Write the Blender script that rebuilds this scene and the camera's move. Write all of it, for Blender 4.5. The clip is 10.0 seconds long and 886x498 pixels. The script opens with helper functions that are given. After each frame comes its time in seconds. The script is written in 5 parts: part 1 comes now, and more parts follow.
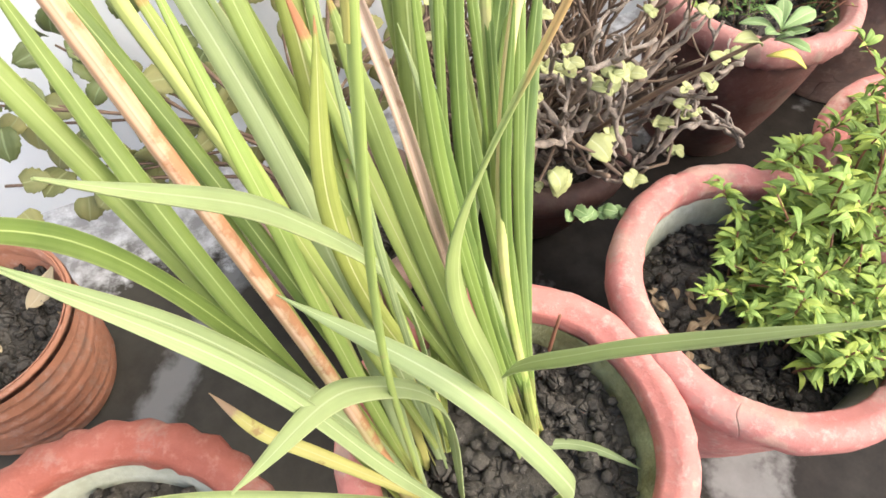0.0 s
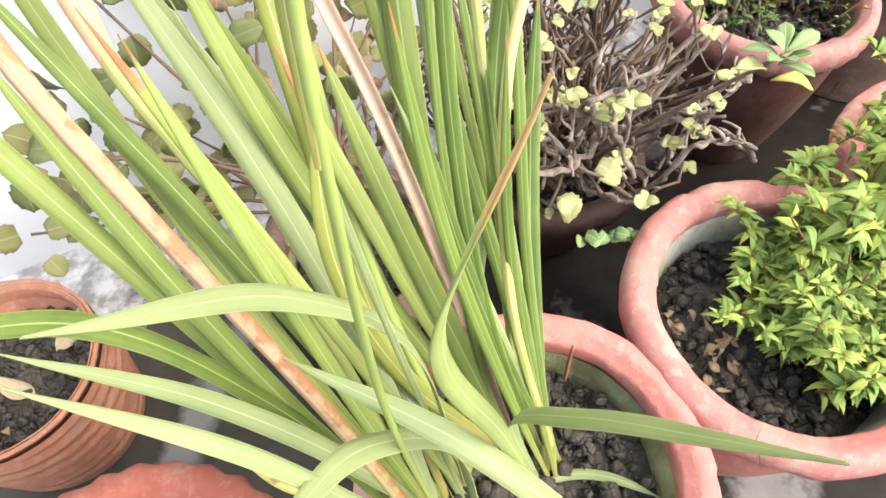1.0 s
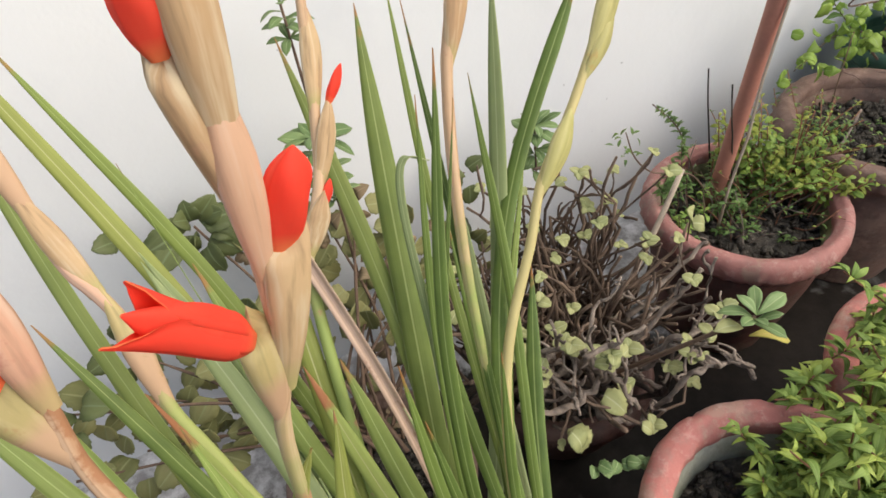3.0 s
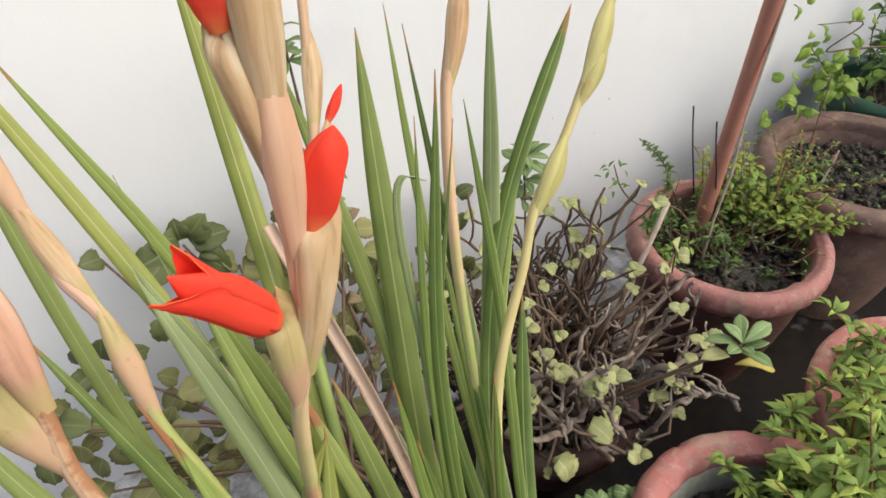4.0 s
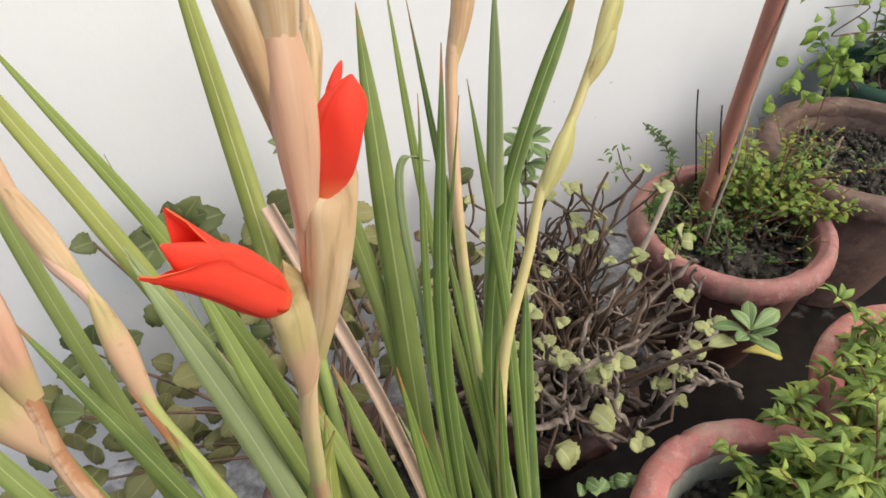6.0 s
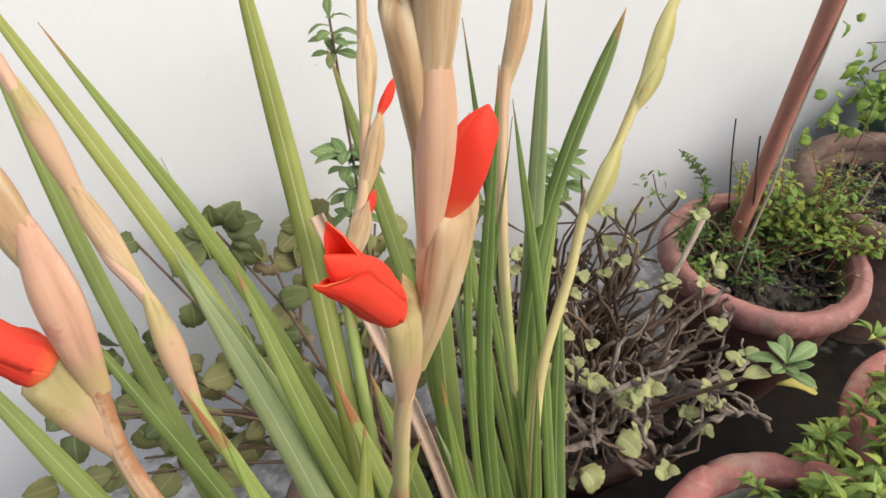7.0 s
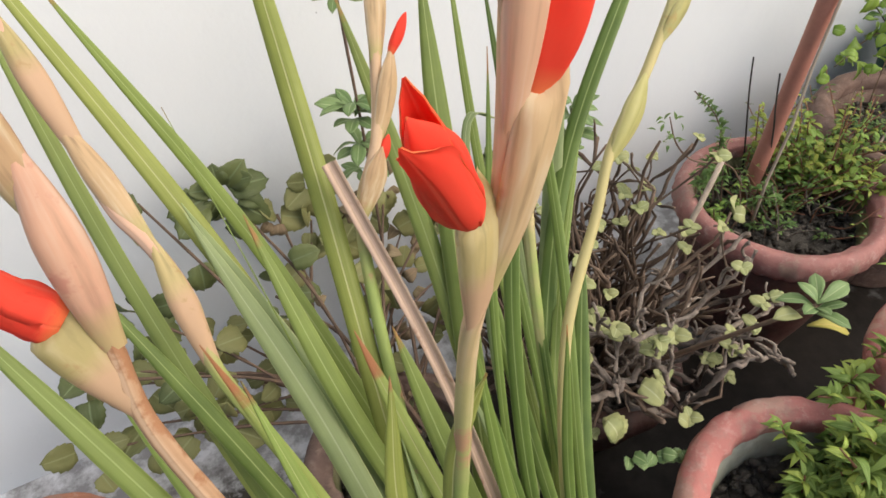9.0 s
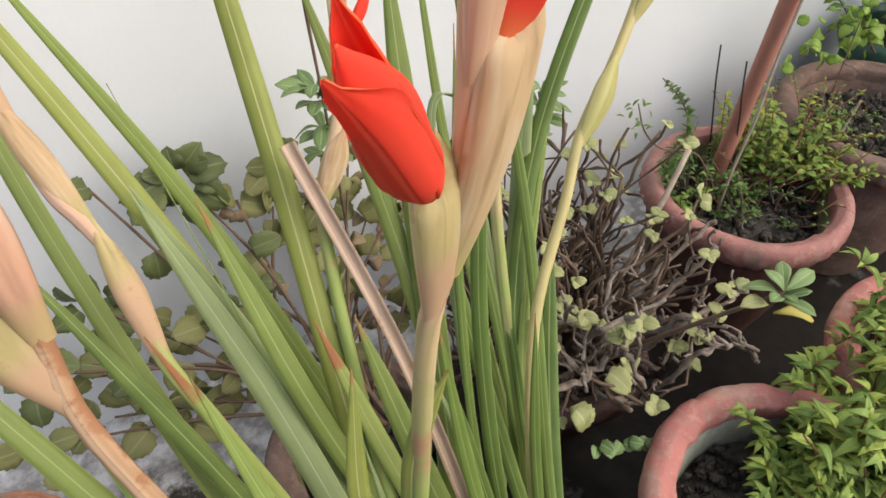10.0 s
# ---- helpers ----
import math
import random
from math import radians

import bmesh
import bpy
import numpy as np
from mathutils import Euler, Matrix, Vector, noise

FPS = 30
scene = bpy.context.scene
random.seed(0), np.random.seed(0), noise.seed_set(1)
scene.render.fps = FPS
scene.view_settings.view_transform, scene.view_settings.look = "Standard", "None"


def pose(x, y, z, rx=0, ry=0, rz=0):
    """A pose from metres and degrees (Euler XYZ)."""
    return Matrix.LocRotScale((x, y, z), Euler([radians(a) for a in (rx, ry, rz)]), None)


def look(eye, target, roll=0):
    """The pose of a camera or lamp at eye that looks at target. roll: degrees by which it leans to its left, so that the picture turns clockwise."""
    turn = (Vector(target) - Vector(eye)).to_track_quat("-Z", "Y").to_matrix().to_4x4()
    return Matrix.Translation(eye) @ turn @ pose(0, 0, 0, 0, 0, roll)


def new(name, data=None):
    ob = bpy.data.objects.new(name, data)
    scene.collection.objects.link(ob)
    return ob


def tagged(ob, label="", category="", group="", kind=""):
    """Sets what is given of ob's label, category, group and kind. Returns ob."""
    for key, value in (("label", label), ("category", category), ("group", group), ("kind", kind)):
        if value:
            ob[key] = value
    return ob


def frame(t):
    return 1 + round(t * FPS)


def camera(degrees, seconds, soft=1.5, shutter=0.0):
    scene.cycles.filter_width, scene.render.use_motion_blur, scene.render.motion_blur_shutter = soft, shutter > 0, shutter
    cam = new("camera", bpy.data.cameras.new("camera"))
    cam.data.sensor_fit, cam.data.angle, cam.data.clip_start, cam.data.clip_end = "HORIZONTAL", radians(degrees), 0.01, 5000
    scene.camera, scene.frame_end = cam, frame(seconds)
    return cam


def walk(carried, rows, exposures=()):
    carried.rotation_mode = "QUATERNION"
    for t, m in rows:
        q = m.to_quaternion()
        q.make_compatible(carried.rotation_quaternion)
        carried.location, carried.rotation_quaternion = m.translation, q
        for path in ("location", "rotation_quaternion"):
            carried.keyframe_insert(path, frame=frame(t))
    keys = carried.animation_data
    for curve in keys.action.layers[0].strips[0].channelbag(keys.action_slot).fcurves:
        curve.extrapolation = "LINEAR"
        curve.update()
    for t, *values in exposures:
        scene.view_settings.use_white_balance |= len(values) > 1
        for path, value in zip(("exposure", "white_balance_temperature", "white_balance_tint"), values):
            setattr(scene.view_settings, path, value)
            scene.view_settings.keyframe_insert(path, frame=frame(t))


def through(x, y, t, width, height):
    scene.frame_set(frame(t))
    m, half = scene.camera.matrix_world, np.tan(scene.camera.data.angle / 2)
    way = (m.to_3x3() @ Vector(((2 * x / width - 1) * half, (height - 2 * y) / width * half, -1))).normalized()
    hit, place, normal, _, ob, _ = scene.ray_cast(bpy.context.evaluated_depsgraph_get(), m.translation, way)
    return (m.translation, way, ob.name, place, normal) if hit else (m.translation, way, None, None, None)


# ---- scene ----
import collections

# The camera and its walk
cam = camera(69.51, 10.0, soft=1.6)
WALK = [
    (0, (-0.0397, -0.0740, 0.8756), (0.2453, 0.3903, 0.0370), 3.93),
    (0.5, (-0.0335, -0.0749, 0.8832), (0.2250, 0.3991, 0.0415), 0.79),
    (1, (-0.0134, -0.0584, 0.8996), (0.2358, 0.4255, 0.0606), -2.02),
    (1.5, (0.0122, -0.0126, 0.9576), (0.2797, 0.5226, 0.1564), -5.69),
    (2, (0.0106, -0.0144, 0.9840), (0.2882, 0.5808, 0.2299), -6.39),
    (2.5, (0.0247, -0.0331, 1.0070), (0.3062, 0.6137, 0.2983), -7.64),
    (2.7, (0.0313, -0.0197, 1.0242), (0.3185, 0.6256, 0.3164), -7.68),
    (3.8, (0.0159, -0.0273, 1.0175), (0.3667, 0.6281, 0.3486), -3.26),
    (4, (0.0149, -0.0253, 1.0190), (0.3628, 0.6353, 0.3537), -3.34),
    (4.5, (0.0118, -0.0193, 1.0251), (0.3480, 0.6397, 0.3523), -3.53),
    (5, (0.0152, -0.0166, 1.0255), (0.3591, 0.6474, 0.3616), -3.26),
    (5.5, (0.0120, -0.0131, 1.0048), (0.3567, 0.6309, 0.3218), -2.42),
    (5.7, (0.0136, -0.0142, 1.0035), (0.3599, 0.6265, 0.3182), -2.67),
    (6.8, (0.0045, -0.0081, 1.0177), (0.3442, 0.6654, 0.3613), -1.98),
    (7, (-0.0060, -0.0078, 1.0120), (0.3248, 0.6644, 0.3498), -1.27),
    (7.5, (-0.0123, 0.0003, 1.0002), (0.3380, 0.6510, 0.3265), -0.03),
    (8, (-0.0109, 0.0023, 0.9938), (0.3172, 0.6326, 0.2902), -2.04),
    (8.5, (-0.0121, 0.0050, 0.9897), (0.3102, 0.6351, 0.2833), -1.53),
    (9, (-0.0153, 0.0067, 0.9878), (0.2935, 0.6455, 0.2831), -3.48),
    (9.5, (-0.0161, 0.0055, 0.9823), (0.2901, 0.6322, 0.2657), -2.30),
    (10, (-0.0082, 0.0159, 0.9738), (0.3379, 0.6195, 0.2555), -0.53),
]
walk(cam, [(t, look(eye, target, roll)) for t, eye, target, roll in WALK],
     exposures=[(0, 1.80), (1.0, 1.90), (1.5, 1.52), (2.0, 0.93), (2.5, 0.58), (4.0, 0.58), (10, 0.58)])

# World, sun
world = bpy.data.worlds.new("sky")
scene.world = world
world.use_nodes = True
wn, wl = world.node_tree.nodes, world.node_tree.links
sky = wn.new("ShaderNodeTexSky")
sky.sky_type, sky.sun_disc = "NISHITA", False
SUN_UP, SUN_TURN = 42.0, 138.0
sky.sun_elevation, sky.sun_rotation = radians(SUN_UP), radians(SUN_TURN)
sky.air_density, sky.dust_density, sky.ozone_density = 1.0, 4.0, 0.6
wl.new(sky.outputs[0], wn["Background"].inputs["Color"])
wn["Background"].inputs["Strength"].default_value = 0.12
sun = new("sun", bpy.data.lights.new("sun", "SUN"))
sun.data.energy, sun.data.angle, sun.data.color = 1.5, radians(75), (1.0, 0.975, 0.91)
# where the light comes from: behind the camera and to its right
sun_dir = Vector((0.60, -0.66, 0.80)).normalized()
sun.matrix_world = look(sun_dir * 5, (0, 0, 0))


# ---- materials ----
def nodes_of(name):
    m = bpy.data.materials.new(name)
    m.use_nodes = True
    nt = m.node_tree
    return m, nt, nt.nodes["Principled BSDF"]


def noise_at(nt, scale, detail=4.0, rough=0.55, stretch=None, space="Object"):
    tc = nt.nodes.new("ShaderNodeTexCoord")
    n = nt.nodes.new("ShaderNodeTexNoise")
    n.inputs["Scale"].default_value, n.inputs["Detail"].default_value = scale, detail
    n.inputs["Roughness"].default_value = rough
    out = tc.outputs[space]
    if stretch:
        mp = nt.nodes.new("ShaderNodeMapping")
        mp.inputs["Scale"].default_value = stretch
        nt.links.new(out, mp.inputs["Vector"])
        out = mp.outputs[0]
    nt.links.new(out, n.inputs["Vector"])
    return n.outputs["Fac"]


def ramp(nt, fac, stops):
    r = nt.nodes.new("ShaderNodeValToRGB")
    el = r.color_ramp.elements
    while len(el) < len(stops):
        el.new(0.5)
    for e, (p, c) in zip(el, stops):
        e.position, e.color = p, (*c, 1) if len(c) == 3 else c
    nt.links.new(fac, r.inputs[0])
    return r.outputs[0]


def mixc(nt, fac, a, b, mode="MIX"):
    m = nt.nodes.new("ShaderNodeMix")
    m.data_type, m.blend_type = "RGBA", mode
    for sock, v in ((m.inputs[0], fac), (m.inputs[6], a), (m.inputs[7], b)):
        if isinstance(v, (int, float)):
            sock.default_value = v
        elif isinstance(v, tuple):
            sock.default_value = (*v, 1)
        else:
            nt.links.new(v, sock)
    return m.outputs[2]


def mathn(nt, op, a, b=0.5, c=None):
    m = nt.nodes.new("ShaderNodeMath")
    m.operation = op
    for sock, v in zip(m.inputs, (a, b) if c is None else (a, b, c)):
        if isinstance(v, (int, float)):
            sock.default_value = v
        else:
            nt.links.new(v, sock)
    return m.outputs[0]


def bump(nt, bsdf, height, strength, dist):
    b = nt.nodes.new("ShaderNodeBump")
    b.inputs["Strength"].default_value, b.inputs["Distance"].default_value = strength, dist
    nt.links.new(height, b.inputs["Height"])
    nt.links.new(b.outputs[0], bsdf.inputs["Normal"])


def stepped(nt, fac, lo, hi):
    """0 below lo, 1 above hi."""
    m = nt.nodes.new("ShaderNodeMapRange")
    m.inputs["From Min"].default_value, m.inputs["From Max"].default_value = lo, hi
    nt.links.new(fac, m.inputs["Value"])
    return m.outputs[0]


def soft_stuff(name, c1, c2, scale, rough=0.8, rel=0.4, dist=0.002, fine=None):
    """A matt mottled surface: two colours at a coarse and a fine scale, with relief."""
    m, nt, b = nodes_of(name)
    big, small = noise_at(nt, scale), noise_at(nt, fine or scale * 9, 6)
    col = mixc(nt, stepped(nt, big, 0.35, 0.68), c1, c2)
    col = mixc(nt, mathn(nt, "MULTIPLY", small, 0.55), col, tuple(v * 0.45 for v in c1))
    nt.links.new(col, b.inputs["Base Color"])
    b.inputs["Roughness"].default_value = rough
    b.inputs["Specular IOR Level"].default_value = 0.3
    bump(nt, b, small, rel, dist)
    return m


def painted_clay(name, paint, clay, wear, dirt=(0.26, 0.21, 0.175), scuff=(0.60, 0.47, 0.41)):
    """Red-oxide paint over clay: uneven coats, rubbed through in patches, pale scuffs, fine cracks and dirt."""
    m, nt, b = nodes_of(name)
    n1, n2, n3 = noise_at(nt, 11, 8, 0.62), noise_at(nt, 70, 8, 0.7), noise_at(nt, 3.4, 4)
    col = mixc(nt, stepped(nt, n3, 0.32, 0.68), paint, (paint[0] * 0.72, paint[1] * 0.80, paint[2] * 0.86))
    col = mixc(nt, mathn(nt, "MULTIPLY", stepped(nt, noise_at(nt, 24, 6, 0.65), 0.42, 0.70), 0.55), col, tuple(min(1, v * 1.22 + 0.03) for v in paint))
    col = mixc(nt, stepped(nt, n1, wear, wear + 0.05), col, clay)
    col = mixc(nt, mathn(nt, "MULTIPLY", stepped(nt, n2, 0.52, 0.72), 0.48), col, scuff)
    col = mixc(nt, mathn(nt, "MULTIPLY", stepped(nt, noise_at(nt, 17, 10, 0.75), 0.52, 0.68), 0.65), col, dirt)
    tc = nt.nodes.new("ShaderNodeTexCoord")
    warp = nt.nodes.new("ShaderNodeVectorMath")
    warp.operation = "MULTIPLY_ADD"
    wob = nt.nodes.new("ShaderNodeTexNoise")
    wob.inputs["Scale"].default_value = 18
    nt.links.new(tc.outputs["Object"], wob.inputs["Vector"])
    nt.links.new(wob.outputs["Color"], warp.inputs[0])
    warp.inputs[1].default_value = (0.05, 0.05, 0.05)
    nt.links.new(tc.outputs["Object"], warp.inputs[2])
    vor = nt.nodes.new("ShaderNodeTexVoronoi")
    vor.feature = "DISTANCE_TO_EDGE"
    vor.inputs["Scale"].default_value = 9.5
    nt.links.new(warp.outputs[0], vor.inputs["Vector"])
    crack = mathn(nt, "MULTIPLY", stepped(nt, vor.outputs["Distance"], 0.010, 0.003), stepped(nt, noise_at(nt, 6, 3), 0.57, 0.62))
    col = mixc(nt, mathn(nt, "MULTIPLY", crack, 0.75), col, (0.10, 0.06, 0.05))
    nt.links.new(col, b.inputs["Base Color"])
    nt.links.new(mathn(nt, "MULTIPLY_ADD", n2, 0.3, 0.55), b.inputs["Roughness"])
    b.inputs["Specular IOR Level"].default_value = 0.32
    h = mathn(nt, "ADD", n2, mathn(nt, "MULTIPLY", n1, 2.2))
    h = mathn(nt, "SUBTRACT", h, mathn(nt, "MULTIPLY", crack, 1.2))
    bump(nt, b, h, 0.6, 0.0035)
    return m


def cracked_soil(name, c1, c2):
    """Dried garden soil: clods parted by dark cracks, crumbs and pale grains."""
    m, nt, b = nodes_of(name)
    tc = nt.nodes.new("ShaderNodeTexCoord")
    vor = nt.nodes.new("ShaderNodeTexVoronoi")
    vor.feature = "DISTANCE_TO_EDGE"
    vor.inputs["Scale"].default_value = 62
    nt.links.new(tc.outputs["Object"], vor.inputs["Vector"])
    gap = mathn(nt, "MULTIPLY", stepped(nt, vor.outputs["Distance"], 0.10, 0.02), stepped(nt, noise_at(nt, 14, 3), 0.42, 0.55))
    n1, n2 = noise_at(nt, 26, 5), noise_at(nt, 240, 6, 0.7)
    col = mixc(nt, stepped(nt, n1, 0.35, 0.68), c1, c2)
    col = mixc(nt, mathn(nt, "MULTIPLY", stepped(nt, n2, 0.35, 0.7), 0.6), col, tuple(v * 1.7 for v in c2))
    col = mixc(nt, mathn(nt, "MULTIPLY", gap, 0.45), col, tuple(v * 0.3 for v in c1))
    col = mixc(nt, mathn(nt, "MULTIPLY", stepped(nt, noise_at(nt, 330, 2), 0.70, 0.74), 0.7), col, (0.34, 0.30, 0.25))
    nt.links.new(col, b.inputs["Base Color"])
    b.inputs["Roughness"].default_value = 0.9
    b.inputs["Specular IOR Level"].default_value = 0.2
    bump(nt, b, mathn(nt, "SUBTRACT", mathn(nt, "ADD", n2, n1), mathn(nt, "MULTIPLY", gap, 1.5)), 0.9, 0.006)
    return m


def leaf_mat(name, dark, light, vein=(0.35, 0.45, 0.16), veined=0.0, through=0.25, rough=0.45, edge=None, tip=None, base=None, spots=None, streak=0.15, tip_at=0.955, base_to=0.24, alt=None, rust=None, glow=(0.52, 0.60, 0.17)):
    """A leaf: colour varies from leaf to leaf and along it; light comes through. UV: u across, v along."""
    m, nt, b = nodes_of(name)
    out = nt.nodes["Material Output"]
    info = nt.nodes.new("ShaderNodeObjectInfo")
    geo = nt.nodes.new("ShaderNodeNewGeometry")
    rnd = mathn(nt, "FRACT", mathn(nt, "ADD", info.outputs["Random"], geo.outputs["Random Per Island"]))
    uv = nt.nodes.new("ShaderNodeUVMap")
    sep = nt.nodes.new("ShaderNodeSeparateXYZ")
    nt.links.new(uv.outputs[0], sep.inputs[0])
    u, v = sep.outputs[0], sep.outputs[1]
    blotch = noise_at(nt, 28, 5)
    cmb = nt.nodes.new("ShaderNodeCombineXYZ")
    nt.links.new(mathn(nt, "MULTIPLY_ADD", rnd, 37.0, mathn(nt, "MULTIPLY", u, 9.0)), cmb.inputs[0])
    nt.links.new(mathn(nt, "MULTIPLY_ADD", v, 1.6, mathn(nt, "MULTIPLY", rnd, 11.0)), cmb.inputs[1])
    fib = nt.nodes.new("ShaderNodeTexNoise")
    fib.inputs["Scale"].default_value, fib.inputs["Detail"].default_value = 1.0, 4.0
    nt.links.new(cmb.outputs[0], fib.inputs["Vector"])
    col = mixc(nt, rnd, dark, light)
    if alt:
        pick = mathn(nt, "FRACT", mathn(nt, "MULTIPLY", rnd, 7.31))
        col = mixc(nt, mathn(nt, "MULTIPLY", stepped(nt, pick, 0.55, 0.95), 0.75), col, alt)
    col = mixc(nt, mathn(nt, "MULTIPLY", stepped(nt, blotch, 0.35, 0.75), 0.28), col, tuple(min(1, x * 1.5) for x in light))
    col = mixc(nt, mathn(nt, "MULTIPLY", stepped(nt, fib.outputs["Fac"], 0.52, 0.70), streak * 1.4), col, vein)
    col = mixc(nt, mathn(nt, "MULTIPLY", stepped(nt, fib.outputs["Fac"], 0.46, 0.30), streak), col, tuple(x * 0.55 for x in dark))
    mid = stepped(nt, mathn(nt, "ABSOLUTE", mathn(nt, "SUBTRACT", u, 0.5)), 0.048, 0.016)
    col = mixc(nt, mathn(nt, "MULTIPLY", mid, 0.85), col, vein)
    height = mathn(nt, "MULTIPLY", mid, -0.6)
    if veined:
        wave = mathn(nt, "SINE", mathn(nt, "MULTIPLY", u, veined))
        col = mixc(nt, mathn(nt, "MULTIPLY_ADD", wave, 0.014, 0.04), col, vein)
        height = mathn(nt, "ADD", height, mathn(nt, "MULTIPLY", wave, 0.03))
    else:
        height = mathn(nt, "ADD", height, blotch)
    if edge:
        e = stepped(nt, mathn(nt, "ABSOLUTE", mathn(nt, "SUBTRACT", u, 0.5)), 0.45, 0.485)
        col = mixc(nt, mathn(nt, "MULTIPLY", e, 0.5), col, edge)
    if base:
        f = mathn(nt, "ADD", v, mathn(nt, "MULTIPLY", mathn(nt, "SUBTRACT", blotch, 0.5), 0.3))
        col = mixc(nt, stepped(nt, f, base_to, base_to - 0.18), col, base)
    if rust:
        one = mathn(nt, "ADD", u, mathn(nt, "MULTIPLY", mathn(nt, "SUBTRACT", noise_at(nt, 45, 6, 0.65), 0.5), 1.6))
        col = mixc(nt, mathn(nt, "MULTIPLY", stepped(nt, one, 0.58, 0.72), 0.85), col, rust)
    if spots:
        col = mixc(nt, mathn(nt, "MULTIPLY", stepped(nt, noise_at(nt, 60, 4, 0.6), 0.62, 0.7), 0.8), col, spots)
    if tip:
        f = mathn(nt, "ADD", v, mathn(nt, "MULTIPLY", mathn(nt, "SUBTRACT", noise_at(nt, 70, 3), 0.5), 0.12))
        col = mixc(nt, stepped(nt, f, tip_at, tip_at + 0.03), col, tip)
    nt.links.new(col, b.inputs["Base Color"])
    b.inputs["Roughness"].default_value = rough
    b.inputs["Specular IOR Level"].default_value = 0.3
    bump(nt, b, height, 0.35, 0.0012)
    tr = nt.nodes.new("ShaderNodeBsdfTranslucent")
    nt.links.new(mixc(nt, 0.35, col, glow), tr.inputs["Color"])
    mx = nt.nodes.new("ShaderNodeMixShader")
    mx.inputs[0].default_value = through
    nt.links.new(b.outputs[0], mx.inputs[1])
    nt.links.new(tr.outputs[0], mx.inputs[2])
    nt.links.new(mx.outputs[0], out.inputs["Surface"])
    return m


def lime_wall():
    """Whitewash on plaster: cloudy white, grey-blue damp stains, fine pits and flakes, foot shade in the colour."""
    m, nt, b = nodes_of("whitewash")
    n1, n2, n3 = noise_at(nt, 1.7, 5), noise_at(nt, 7, 7, 0.6), noise_at(nt, 160, 4)
    col = mixc(nt, stepped(nt, n1, 0.35, 0.7), (0.79, 0.80, 0.792), (0.73, 0.755, 0.77))
    col = mixc(nt, mathn(nt, "MULTIPLY", stepped(nt, n2, 0.55, 0.8), 0.35), col, (0.62, 0.64, 0.68))
    col = mixc(nt, stepped(nt, noise_at(nt, 42, 3), 0.765, 0.785), col, (0.36, 0.36, 0.36))
    tc = nt.nodes.new("ShaderNodeTexCoord")
    sep = nt.nodes.new("ShaderNodeSeparateXYZ")
    nt.links.new(tc.outputs["Object"], sep.inputs[0])
    # ragged blue-grey above the floor: damp plus the foot's shade put into colour
    foot_shade = mathn(nt, "ADD", sep.outputs[2], mathn(nt, "MULTIPLY", mathn(nt, "SUBTRACT", n1, 0.5), 0.9))
    foot_shade = mathn(nt, "ADD", foot_shade, mathn(nt, "MULTIPLY", mathn(nt, "SUBTRACT", n2, 0.5), 0.25))
    col = mixc(nt, mathn(nt, "MULTIPLY", stepped(nt, foot_shade, 0.58, 0.15), 0.6), col, (0.68, 0.73, 0.77))
    nt.links.new(col, b.inputs["Base Color"])
    b.inputs["Roughness"].default_value = 0.85
    bump(nt, b, mathn(nt, "ADD", mathn(nt, "MULTIPLY", n2, 2.0), mathn(nt, "MULTIPLY", n3, 0.12)), 0.22, 0.004)
    return m


